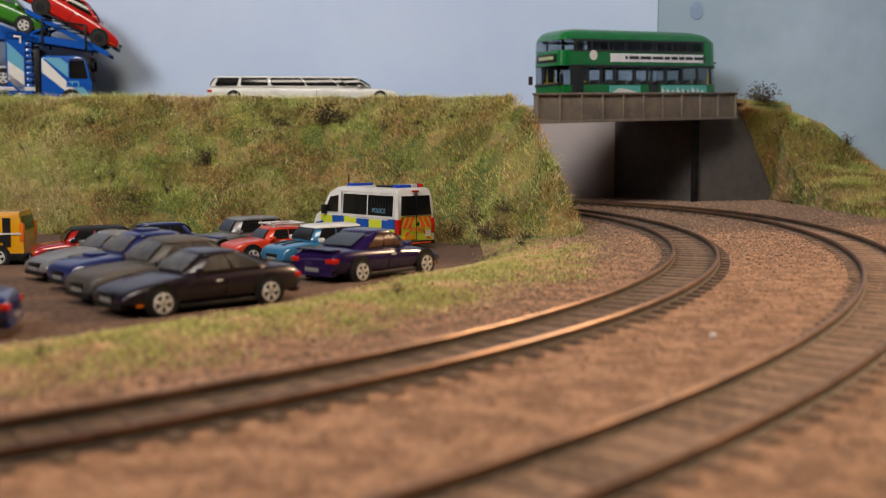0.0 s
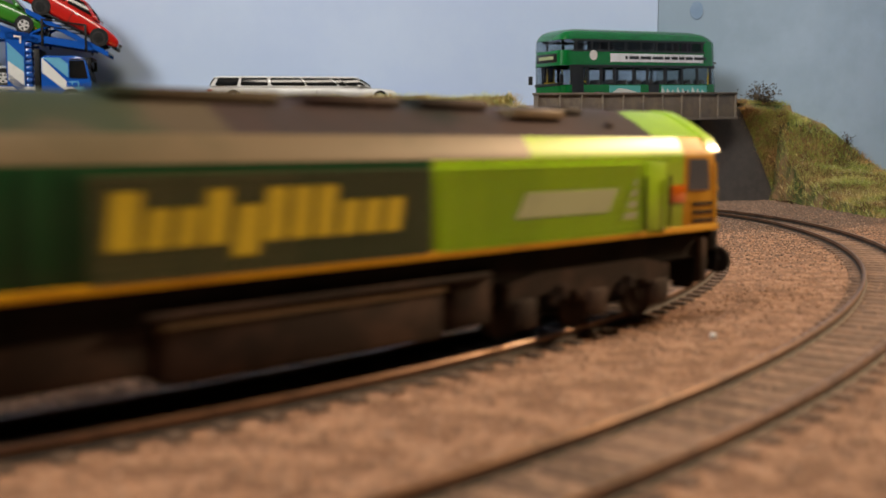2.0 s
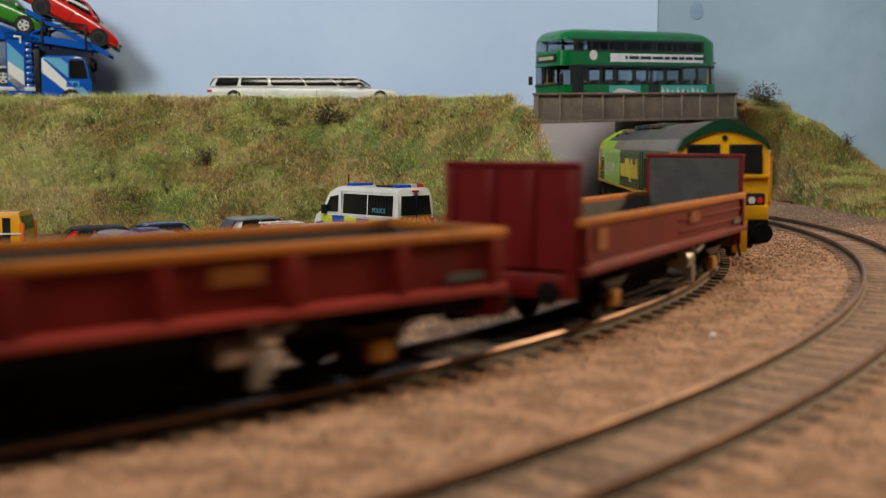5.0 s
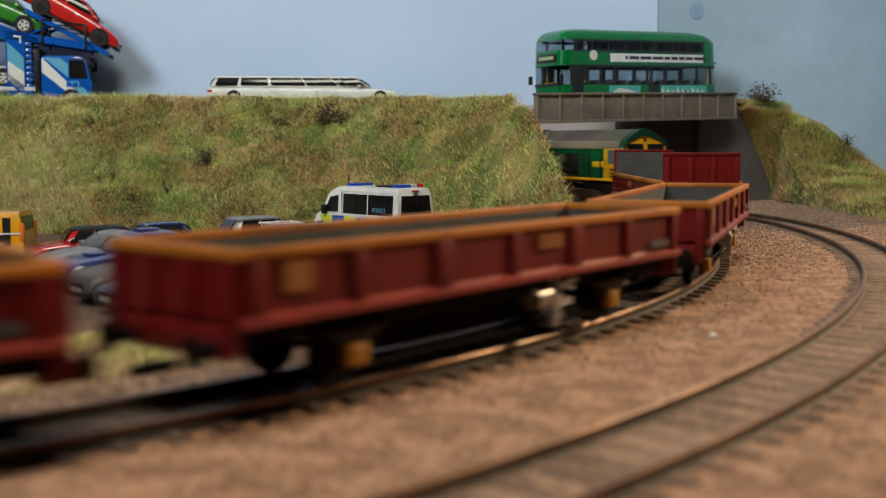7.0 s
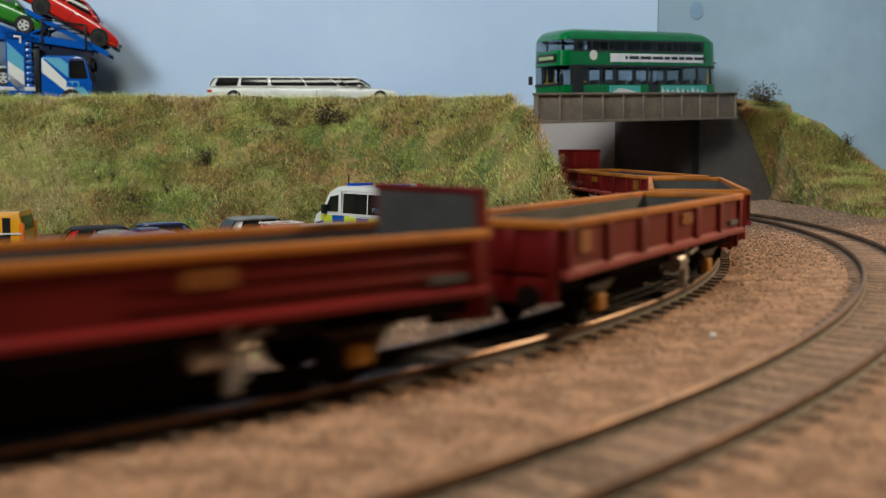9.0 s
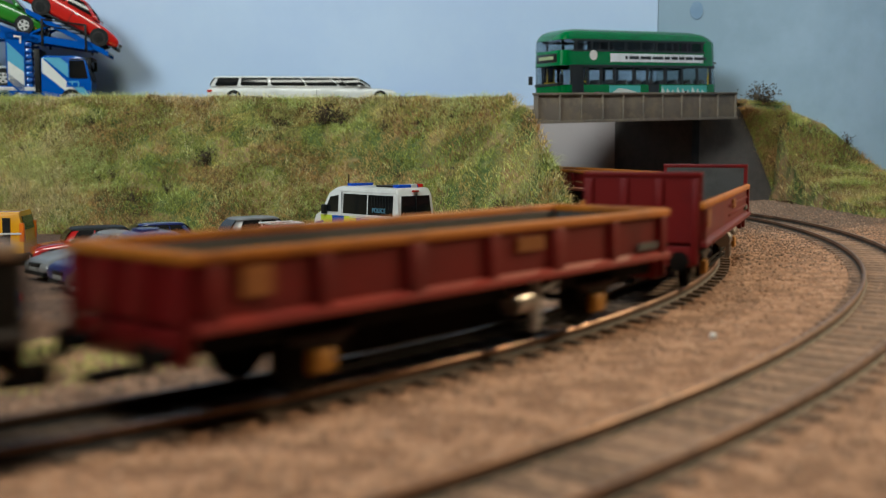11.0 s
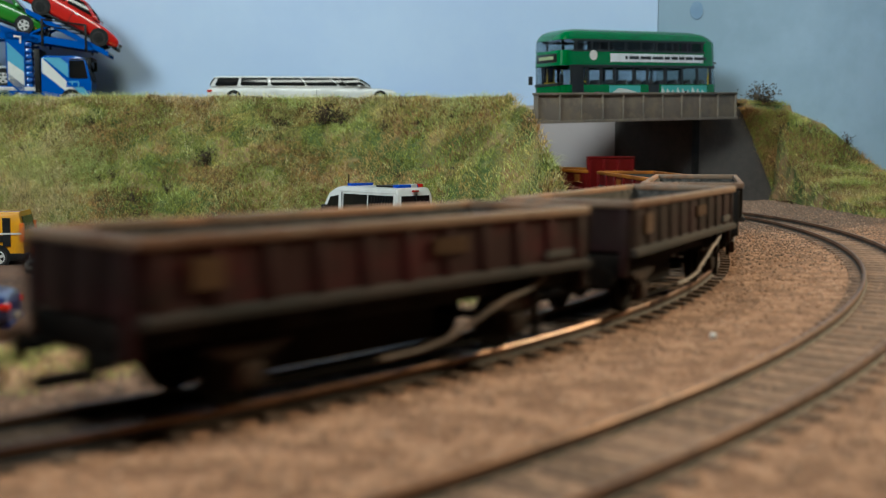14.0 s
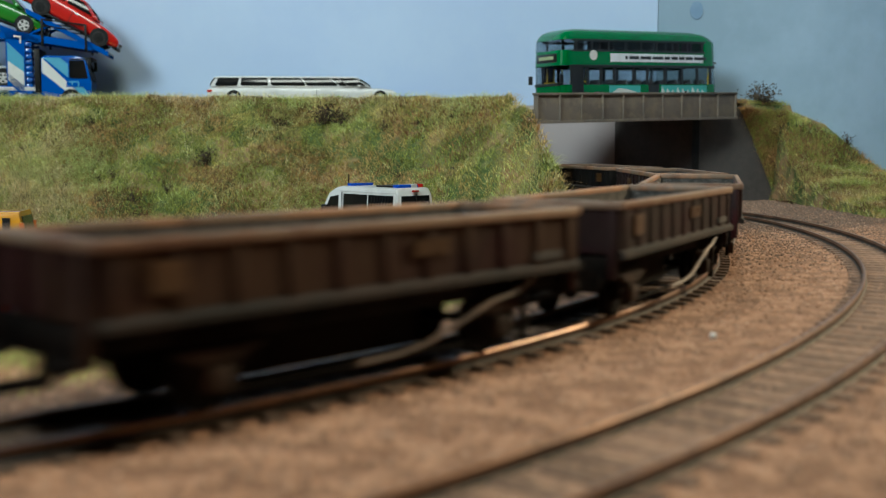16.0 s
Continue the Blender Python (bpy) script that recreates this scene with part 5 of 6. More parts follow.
def bus():
    ob = thing("double_decker_bus", mm(147.5, 858, 75.2, 0, 1.7, 212) @ Matrix.Scale(1.085, 4), "green double-decker bus with white advert band on the bridge", "bus", "road traffic")
    h = 16.6
    o = {z: outline(f, r, hh, rf, rr) for z, f, r, hh, rf, rr in ((2, 74, -74, h, 5, 6), (16, 75, -75, h, 5, 7), (29, 75, -75, h, 5, 9), (39, 74.2, -75, h, 5.5, 10), (49, 72.4, -72, 16.2, 6, 12), (54, 70.5, -66, 15.2, 7, 11), (57, 66, -56, 12.6, 8, 10), (58.3, 58, -46, 8, 6, 7))}
    low = part("lower_panel", band(B(), o[2], o[16], 2, 17.8, 1.2), BUS_GREEN, ob)
    mid = part("middle_panel", band(B(), o[29], o[39], 31, 41.2, 1.2), BUS_GREEN, ob)
    top = B()
    loft(top, [[(x, y, z) for x, y in o[zz]] for zz, z in ((39, 48.4), (49, 51.4), (54, 53.9), (57, 55.6), (58.3, 56.4))])
    part("roof", top, BUS_GREEN, ob)
    g1 = part("window_band", band(B(), [(x * 0.997, y * 0.985) for x, y in o[16]], [(x * 0.997, y * 0.985) for x, y in o[29]], 17.7, 31.1, 0.5), BUS_GLASS, ob, "clear lower deck glazing")
    g2 = part("window_band", band(B(), [(x * 0.997, y * 0.985) for x, y in o[29]], [(x * 0.997, y * 0.985) for x, y in o[39]], 41.0, 48.6, 0.5), BUS_GLASS, ob, "clear upper deck glazing")
    part("rear_quarter", band(B(), outline(-59, -75.2, 16.75, 0.5, 10), outline(-59, -74.6, 16.7, 0.5, 11), 40.6, 49.0, 1.0), BUS_GREEN, ob, "rounded green rear corner")
    for g in (g1, g2):
        g.visible_shadow = False
    for sd in (-1, 1):
        y0, y1 = sorted((sd * (h - 1.1), sd * (h + 0.05)))
        for x in (66, 52, 40, 28, 10, -3, -20, -37, -52, -66):
            part("pillar", box(B(), x - 1.0, x + 1.0, y0, y1, 17.6, 31.2), BUS_BLACK, ob)
        for x in (62, 48, 33, 18, 3, -12, -27, -42, -57):
            part("pillar", box(B(), x - 0.7, x + 0.7, y0, y1, 40.9, 48.8), BUS_BLACK, ob)
        ya, yb = sorted((sd * (h - 0.2), sd * (h + 0.15)))
        part("window_trim", box(B(), -70, 68, ya, yb, 29.6, 31.4), BUS_BLACK, ob)
        part("window_trim", box(B(), -60, 66, ya, yb, 47.5, 48.9), BUS_BLACK, ob)
        part("window_trim", box(B(), -60, 66, ya, yb, 40.5, 41.7), BUS_BLACK, ob)
        ad = part("advert_panel", box(B(), -58, 32, ya, yb + (0.1 if sd > 0 else 0), 33.6, 39.4), BUS_WHITE, ob, "white advert strip with plain dark bars")
        yo, yi = sd * (h + 0.22), sd * (h - 0.1)
        part("advert_wave", prism(B(), [(20, 33.8), (33, 33.8), (33, 37.5), (28, 39.2)], min(yo, yi), max(yo, yi)), BUS_GREEN, ad, "green wave at the end of the strip")
        bm = B()
        x = 18
        for w in (2, 9, 10, 10, 5, 6, 5, 7, 12):
            box(bm, x - w, x, min(ya, yb) - (0.15 if sd < 0 else 0), max(ya, yb) + (0.25 if sd > 0 else 0), 35.6, 37.6)
            x -= w + 1.6
        part("lettering", bm, BUS_BLACK, ad)
        part("roundel", cyl(B(), (47, sd * (h + 0.05), 38), 3.4, 0.4, "y", 22), P_WHITE, ob, "white round mark")
        part("art_panel", box(B(), 4, 33, ya, yb, 10.8, 17.2), BUS_AD, ob, "turquoise and white artwork panel")
        part("art_panel", box(B(), -62, -16, ya, yb, 10.8, 17.2), BUS_AD, ob)
        for k in range(9):
            bm = B()
            prism(bm, [(-60 + k * 5, 11), (-56 + k * 5, 11), (-57 + k * 5, 14 + (k * 7) % 3)], min(ya, yb) - (0.2 if sd < 0 else 0), max(ya, yb) + (0.2 if sd > 0 else 0))
            part("artwork", bm, P_WHITE, ob)
        bm = B()
        prism(bm, [(6, 12), (31, 12), (24, 15.5), (14, 14)], min(ya, yb) - (0.2 if sd < 0 else 0), max(ya, yb) + (0.2 if sd > 0 else 0))
        part("artwork", bm, P_WHITE, ob)
        part("bus_door", box(B(), 56, 66, ya, yb, 4, 30), BUS_BLACK, ob, "black front door")
        part("bus_door", box(B(), -14, -4, ya, yb, 4, 18), BUS_BLACK, ob)
        for f in (44, -40):
            part("wheel_arch", cyl(B(), (f, sd * (h - 0.6), 6), 7.0, 1.8, "y", 24), BUS_BLACK, ob)
            wheel_of(ob, f, sd * (h - 1.2), 6.2, 4)
        for x in (58, 64, 51, -66):
            part("grab_pole", rod(B(), (x, sd * (h - 3), 6), (x, sd * (h - 3), 30), 0.5), BUS_YEL, ob)
        part("grab_rail", rod(B(), (50, sd * (h - 2.6), 20), (66, sd * (h - 2.6), 20), 0.6), BUS_YEL, ob)
        part("headlamp", cyl(B(), (74.6, sd * 11, 9), 2.2, 1.6, "x", 16), P_LAMPW, ob)
    part("deck_floor", box(B(), -72, 72, -15, 15, 3, 5), BUS_SEAT, ob)
    part("deck_floor", box(B(), -73, 72, -15.2, 15.2, 33, 34.5), BUS_SEAT, ob)
    for z in (8, 34.5):
        for k in range(9):
            x = 40 - k * 12.5
            for y in (-9, 9):
                part("seat", box(box(B(), x, x + 6, y - 5, y + 5, z, z + 6.5, 0.5), x - 1.8, x, y - 5, y + 5, z + 5, z + 13.5, 0.6), BUS_SEAT, ob)
    part("dash_panel", box(B(), 71.5, 75.2, -14, 14, 17, 19, 0.5), BUS_BLACK, ob)
    part("destination_blind", box(B(), 74.4, 75.4, -11, 11, 33.5, 39, 0.4), BUS_BLACK, ob, "black destination blind with plain bars")
    part("lettering", box(B(), 75.0, 75.6, -8, 8, 35.2, 37.4), P_CREAM, ob)
    for sd in (-1, 1):
        part("wing_mirror", box(B(), 75, 77, min(sd * 16, sd * 19), max(sd * 16, sd * 19), 19, 25, 0.6), BUS_BLACK, ob)
    return ob


bus()


LORRY = mm(-312, 905, 79.7, 0, 0, 10)


def transporter():
    ob = thing("car_transporter", LORRY, "bright blue car transporter lorry with striped cab", "truck", "road traffic")
    H = 41
    cabp = [(-19, 4), (-19, H - 2), (-17, H), (11, H), (16, H - 2), (20, 20), (20.5, 5), (20, 4)]
    cab = part("cab", van_body(B(), 41, 33, cabp, H, 4), P_BLUE, ob, "blue striped cab")
    TEAL = paint("light_blue_stripe", (0.12, 0.38, 0.55), 0.35, 0.4)
    for sd in (-1, 1):
        y = sd * 16.6

        def pane(name, pts, mat, lift=0.25, label=""):
            p = [(x, y * (1 if z < 16 else 1 - 0.07 * min((z - 16) / 14, 1)) + sd * lift, z) for x, z in pts]
            return part(name, plate(B(), p if sd < 0 else p[::-1], 0.4), mat, cab, label, False)
        pane("side_window", [(3, 22.5), (17.5, 22.5), (14.6, 37), (3, 37)], P_WIN, 0.3)
        pane("stripe", [(-18.5, 39), (-18.5, 27), (9, 4.5), (16, 4.5)], P_WHITE, 0.2, "white diagonal stripe")
        pane("stripe", [(-17, 39), (-4, 39), (2, 34), (2, 23)], TEAL, 0.23, "light blue diagonal stripe")
        pane("stripe", [(2, 20), (10, 20), (19.5, 8), (16, 5)], TEAL, 0.23)
        for k in range(3):
            pane("logo_mark", [(0.6 + k * 5, 15.4), (4.6 + k * 5, 15.4), (4.6 + k * 5, 19), (0.6 + k * 5, 19)], P_BLUE, 0.42, "plain blue mark")
        part("bumper", box(B(), 14, 21.2, min(sd * 9, sd * 16.7), max(sd * 9, sd * 16.7), 3, 7, 0.6), P_RIM, cab)
        part("indicator", box(B(), 18, 20.9, min(sd * 14, sd * 16.8), max(sd * 14, sd * 16.8), 5.5, 7.5, 0.4), P_ORANGE, cab)
        part("wing_mirror", box(B(), 18, 20.5, min(sd * 16, sd * 19.5), max(sd * 16, sd * 19.5), 30, 38, 0.7), P_BLACK, cab)
        part("sun_visor", box(B(), 4, 18, min(sd * 14.8, sd * 15.8), max(sd * 14.8, sd * 15.8), 37.4, 38.6, 0.3), P_BLACK, cab)
        part("wheel_arch", cyl(B(), (4, sd * 15.9, 5.5), 8.2, 1.8, "y", 24), P_BLACK, ob)
        for f in (4, -36, -100, -118):
            wheel_of(ob, f, sd * 14.6, 6.0, 5)
    part("windscreen", plate(B(), [(20.3, -14, 21), (20.3, 14, 21), (16.8, 14, 36), (16.8, -14, 36)], 0.5), P_WIN, cab, "", False)
    part("roof_visor", box(B(), 13, 21, -14.5, 14.5, 38.2, 40, 0.6), P_BLACK, cab)
    part("chassis", box(B(), -170, 14, -8, 8, 6, 11, 0.5), P_BLUE, ob)
    # Black block stands in for the shade in the gap behind the cab.
    part("bulkhead", box(B(), -24.5, -20, -15, 15, 11, 46, 0.4), P_BLACK, ob, "black gap behind the cab")
    part("lower_deck", box(B(), -190, -26, -16, 16, 13, 16, 0.4), P_BLUE, ob, "blue lower deck")
    part("deck_edge", box(B(), -190, -24, -17.2, -16.1, 12, 15, 0.3), P_RIM, ob, "pale deck edge")
    for sd in (-1, 1):
        y0, y1 = sorted((sd * 15, sd * 17))
        panel = part("side_panel", prism(B(), [(-45, 8), (-31, 8), (-31, 50), (-27, 55), (-27, 58), (-46, 61)], y0, y1), P_BLUE, ob, "blue side panel with diagonal stripes")
        ya, yb = sorted((sd * 17.05, sd * 17.4))
        part("stripe", prism(B(), [(-44, 26), (-32, 16), (-32, 8.5), (-34, 8.5), (-44, 18)][::-1], ya, yb), P_BLUE, panel)
        part("stripe", prism(B(), [(-44.4, 20), (-32, 9), (-32, 27), (-44.4, 36)], ya, yb), P_WHITE, panel)
        part("stripe", prism(B(), [(-44.4, 36), (-32, 27), (-32, 39), (-44.4, 51)], ya, yb), TEAL, panel)
        part("corner_mark", prism(B(), [(-39, 56.5), (-33.4, 56), (-33.4, 50), (-34.8, 50), (-34.8, 54.6), (-39, 55)], ya, yb), P_WHITE, panel)
        for k in range(9):
            part("step", box(B(), -30.8, -25.5, y0, y1 + (0.4 if sd > 0 else 0), 9 + k * 4.8, 12.6 + k * 4.8, 0.8), P_BLUE, ob)
        for x in (-60, -100, -150):
            part("post", box(B(), x - 1.5, x + 1.5, y0, y1, 14, 58, 0.3), P_BLUE, ob)
        part("deck_rail", prism(B(), [(-190, 62), (-27, 52), (22, 45), (22, 51), (-27, 58), (-190, 69)], y0, y1), P_BLUE, ob, "heavy blue deck rail")
        part("ramp_rail", prism(B(), [(-29, 74.0), (34.5, 40), (34.5, 44.2), (-29, 78.4)], y0, y1), P_BLUE, ob, "sloping blue ramp")
        part("ramp_rail", prism(B(), [(-95, 77.0), (-20, 50), (-20, 54), (-95, 81.2)], y0, y1), P_BLUE, ob)
        for x, z0, z1 in ((-17, 48, 70), (17, 44, 66)):
            part("rail_post", box(B(), x - 0.9, x + 0.9, sd * 17.6 - 0.6, sd * 17.6 + 0.6, z0, z1, 0.2), P_BLACK, ob, "black post")
        part("handrail", rod(B(), (-17, sd * 17.6, 69.5), (17, sd * 17.6, 65.5), 0.7), P_BLACK, ob)
        part("handrail", rod(B(), (-17, sd * 17.6, 64.5), (17, sd * 17.6, 60.5), 0.5), P_BLACK, ob)
        part("brace", rod(B(), (-26, sd * 15.5, 58), (-8, sd * 15.5, 66), 1.2), P_BLUE, ob)
    part("ramp", plate(B(), [(-29, -15, 77.6), (34.5, -15, 43.4), (34.5, 15, 43.4), (-29, 15, 77.6)], 1.2), P_BLUE, ob)
    part("ramp", plate(B(), [(-95, -15, 80.4), (-20, -15, 53.2), (-20, 15, 53.2), (-95, 15, 80.4)], 1.2), P_BLUE, ob)
    part("upper_deck", plate(B(), [(-27, -15, 54), (20, -15, 47.5), (20, 15, 47.5), (-27, 15, 54)], 1.4), P_BLUE, ob)
    return ob


transporter()
C_LOADG = paint("leaf_green_paint", (0.04, 0.22, 0.015), 0.22, 0.9)
C_LOADR = paint("cherry_red_paint", (0.55, 0.012, 0.008), 0.22, 0.9)
C_LOADW = paint("pearl_white_paint", (0.6, 0.6, 0.58), 0.25, 0.8)
HATCH = [(-0.5, 9), (-0.495, 13), (-0.45, 14.4), (-0.2, 14.2), (0.0, 13.8), (0.2, 13.2), (0.32, 12.2), (0.43, 10.8), (0.49, 9), (0.5, 6)]
car("car", LORRY @ mm(1, 0, 62.4, 0, 28.4, 0) @ Matrix.Scale(1.36, 4), "cherry red hatchback loaded nose down on the ramp", 62, 24, HATCH, (0.28, 0.06, -0.30, -0.46, 13.4, 20.5), C_LOADR, r=4.5, group="cars on the transporter", black_rims=True)
car("car", LORRY @ mm(-57, 0, 67.4, 0, 19.9, 0) @ Matrix.Scale(1.36, 4), "leaf green hatchback loaded on the upper deck", 60, 24, HATCH, (0.28, 0.06, -0.30, -0.46, 13.4, 20.5), C_LOADG, r=4.5, group="cars on the transporter", windows_mat=P_WINBLUE)
car("car", LORRY @ mm(-72, 0, 16.1) @ Matrix.Scale(1.3, 4), "white hatchback on the lower deck", 58, 23, HATCH, (0.26, 0.08, -0.36, -0.46, 13.6, 20.0), C_LOADW, r=4.7, group="cars on the transporter")

# ---- the train ----
train, axles = [], []


def add(made, back, pivot):
    ob, wheels = made
    train.append((ob, back, pivot))
    axles.extend((w, x, z, r) for w, x, z, r in wheels)


D_BLACK = material("sooty_black_wagon_paint", (0.006, 0.0055, 0.005), 0.7, second=(0.012, 0.009, 0.007), scale=60, third=(0.011, 0.009, 0.007), third_scale=25, spec=0.15)
D_MAROON = material("faded_maroon_wagon_paint", (0.024, 0.006, 0.008), 0.65, second=(0.012, 0.005, 0.005), scale=60, third=(0.024, 0.013, 0.011), third_scale=22, spec=0.15)
D_RED = material("dirty_red_wagon_paint", (0.055, 0.006, 0.009), 0.6, second=(0.026, 0.006, 0.007), scale=60, third=(0.02, 0.010, 0.009), third_scale=22, spec=0.2)
D_BROWN = material("rusty_brown_wagon_paint", (0.03, 0.009, 0.008), 0.7, second=(0.018, 0.007, 0.006), scale=50, third=(0.045, 0.023, 0.013), third_scale=25, spec=0.15)
RIM_TAN = material("worn_tan_rim", (0.36, 0.19, 0.10), 0.5, second=(0.15, 0.078, 0.045), scale=40, third=(0.22, 0.15, 0.10), third_scale=80)
MARK_OLD = paint("faded_yellow_mark", (0.065, 0.028, 0.005), 0.5, 0.0)
MARK = paint("ochre_mark", (0.26, 0.085, 0.008), 0.5, 0.1)
add(locomotive(), -9.8, 88.0)
WG, DG = "red wagons of the train", "old wagons of the train"
RED_AT = (-245.0, -415.6, -584.8, -754.6, -922.5, -1094.5)
for k in range(6):
    tall = {0: (45.5, 45.0), 4: (40.5, 41.0)}.get(k)
    text = "red open wagon with orange rim and raised ends" if tall else "red ribbed open wagon with orange rim"
    add(open_wagon(73.8, 32.5, 24.0, 20.8, W_RED, W_ORANGE, 2 if tall else 7, text, WG, tall, planks=bool(tall), axle=45, mark=MARK), RED_AT[k], 45.0)
olds = ((D_BLACK, -1240.5, 51.6, "sooty black open wagon with worn rim"), (D_MAROON, -1367.0, 51.9, "faded maroon open wagon with worn rim"), (D_RED, -1495.5, 56.6, "dirty red open wagon with tan rim"),
        (D_MAROON, -1624.5, 51.5, "faded maroon open wagon with worn rim"), (D_BROWN, -1752.0, 57.6, "rusty brown open wagon with tan rim"), (D_RED, -1881.0, 52.0, "dirty red open wagon with tan rim"))
for skin, at, half, text in olds:
    add(open_wagon(half, 35.2, 24.0, 22.5, skin, RIM_TAN, 11, text, DG, old=True, axle=35, mark=MARK_OLD), at, 35.0)

# ---- grass, shrubs and stones ----
M_GRASS = material("static_grass", (0.66, 0.57, 0.19), 0.9, second=(0.60, 0.36, 0.14), scale=11, amount=0.5, third=(0.40, 0.42, 0.09), third_scale=24, random_value=0.45)
M_STRAW = material("pale_static_grass", (0.66, 0.53, 0.26), 0.9, second=(0.64, 0.42, 0.25), scale=22, amount=0.6, third=(0.42, 0.43, 0.13), third_scale=40, random_value=0.35)
M_SCRUB = material("dark_scrub", (0.05, 0.038, 0.018), 0.9, second=(0.09, 0.06, 0.03), scale=150, random_value=0.5)
rng = np.random.default_rng(5)


def blades(name, pts, height, tall, width, lean, mat, label, category="grass"):
    """Many single blades rooted at pts, as one object."""
    n = len(pts)
    x, y = pts[:, 0], pts[:, 1]
    z = np.array([height(a, b) for a, b in pts])
    ang = rng.uniform(0, 2 * np.pi, n)
    tilt = rng.uniform(0, 2 * np.pi, n)
    hh = tall * rng.uniform(0.5, 1.3, n)
    w = width * rng.uniform(0.6, 1.4, n)
    ln = lean * rng.uniform(0.1, 1.2, n)
    a = np.stack([x - np.cos(ang) * w / 2, y - np.sin(ang) * w / 2, z - 0.4], 1)
    b = np.stack([x + np.cos(ang) * w / 2, y + np.sin(ang) * w / 2, z - 0.4], 1)
    mid = np.stack([x + np.cos(tilt) * ln * hh * 0.35, y + np.sin(tilt) * ln * hh * 0.35, z + hh * 0.62], 1)
    wv = np.stack([np.cos(ang) * w * 0.35, np.sin(ang) * w * 0.35, np.zeros(n)], 1)
    tip = np.stack([x + np.cos(tilt) * ln * hh, y + np.sin(tilt) * ln * hh, z + hh * (1.0 - 0.25 * ln)], 1)
    v = np.stack([a, b, mid + wv, mid - wv, tip], 1).reshape(-1, 3) * MM
    k = np.arange(n) * 5
    faces = [q for i in k.tolist() for q in ((i, i + 1, i + 2, i + 3), (i + 3, i + 2, i + 4))]
    me = bpy.data.meshes.new(name)
    me.from_pydata(v.tolist(), [], faces)
    me.materials.append(mat)
    return tagged(new(name, me), label, category, kind="stuff")


def scatter(n, x0, x1, y0, y1, keep):
    p = np.stack([rng.uniform(x0, x1, n), rng.uniform(y0, y1, n)], 1)
    return np.array([q for q in p.tolist() if keep(*q)])


def on_bank(x, y):
    return bank_height(x, y) > ground_height(x, y) + 0.2 and y < crest_y(x) + 26 and not (y > 757 + (x - 40) * 0.78 and x > 25)


blades("grass", scatter(190000, -400, 112, 540, 835, on_bank), bank_height, 3.4, 0.42, 2.9, M_GRASS, "matted green and straw static grass on the embankment")


def tuft_keep(seed, level, size):
    return lambda x, y: on_bank(x, y) and noise.noise((x * size, y * size * 1.3, seed)) > level


M_FIBRE = material("straw_fibre", (0.80, 0.67, 0.36), 0.7, second=(0.62, 0.66, 0.24), scale=18, random_value=0.3)
M_RUST = material("rusty_dry_grass", (0.40, 0.22, 0.085), 0.9, second=(0.2, 0.11, 0.045), scale=40, random_value=0.4)
blades("grass", scatter(60000, -400, 112, 560, 835, tuft_keep(11, 0.10, 0.024)), bank_height, 4.8, 0.28, 2.9, M_FIBRE, "pale straw and lime fibres in loose tufts")
blades("grass", scatter(90000, -400, 112, 600, 835, tuft_keep(23, -0.01, 0.026)), bank_height, 4.0, 0.45, 2.7, M_RUST, "rusty brown dry grass in patches")
blades("grass", scatter(42000, 236, 362, 640, 1000, lambda x, y: right_height(x, y) > 0.5 and (x < 286 or y < 932 - (x - 286) * 1.0) and y < 944), right_height, 4.4, 0.5, 1.9, M_GRASS, "green and brown static grass on the side bank")
side_keep = lambda seed, level: lambda x, y: right_height(x, y) > 1.5 and (x < 286 or y < 930 - (x - 286) * 1.0) and y < 942 and noise.noise((x * 0.03, y * 0.03, seed)) > level
blades("grass", scatter(46000, 236, 362, 640, 1000, side_keep(31, -0.12)), right_height, 4.6, 0.45, 2.7, M_RUST, "rusty brown dry grass on the side bank")
blades("grass", scatter(12000, 236, 362, 640, 1000, side_keep(37, 0.08)), right_height, 5.0, 0.28, 2.9, M_FIBRE, "pale straw fibres on the side bank")


blades("grass", scatter(16000, -310, -225, 695, 770, lambda x, y: on_bank(x, y) and ((x + 267) / 36) ** 2 + ((y - 732) / 36) ** 2 < 0.4 + 0.8 * random.random()), bank_height, 6.5, 0.26, 2.9, M_FIBRE, "patch of long pale straw fibres")


# Deep green, shorter blades scattered in small noise patches.
M_DEEPGRASS = material("deep_green_short_grass", (0.17, 0.21, 0.05), 0.95, second=(0.10, 0.12, 0.03), scale=60, random_value=0.4)
M_LIMEGRASS = material("bright_lime_grass", (0.58, 0.66, 0.20), 0.85, second=(0.72, 0.70, 0.32), scale=30, random_value=0.3)
blades("grass", scatter(70000, -400, 112, 560, 835, tuft_keep(41, 0.16, 0.05)), bank_height, 2.8, 0.5, 2.6, M_DEEPGRASS, "deep green short grass in patches on the embankment")
blades("grass", scatter(70000, -400, 112, 560, 835, tuft_keep(53, 0.20, 0.036)), bank_height, 5.4, 0.32, 2.6, M_LIMEGRASS, "bright lime tufts standing out of the bank")
blades("grass", scatter(26000, -400, 60, 690, 835, lambda x, y: on_bank(x, y) and crest_y(x) - 14 < y < crest_y(x) + 12), bank_height, 6.5, 0.26, 1.1, M_FIBRE, "long wispy fibres along the crest")


def core_rise(x, y):
    """The face of the earth core beside the wing wall, at a chance height above its sloping edge."""
    low = max(0.0, (281 - x) / 35.5 * 77)
    return low + (76 - low) * random.random() * (1.0 if x < 290 else 0.6)


core = np.array([(x, 903.6 + (x - 280.5) * 0.355) for x in np.linspace(246, 312, 9000).tolist()])
blades("grass", core, core_rise, 4.0, 0.4, 2.4, M_GRASS, "green and brown grass beside the wing wall")
core = core[::2]
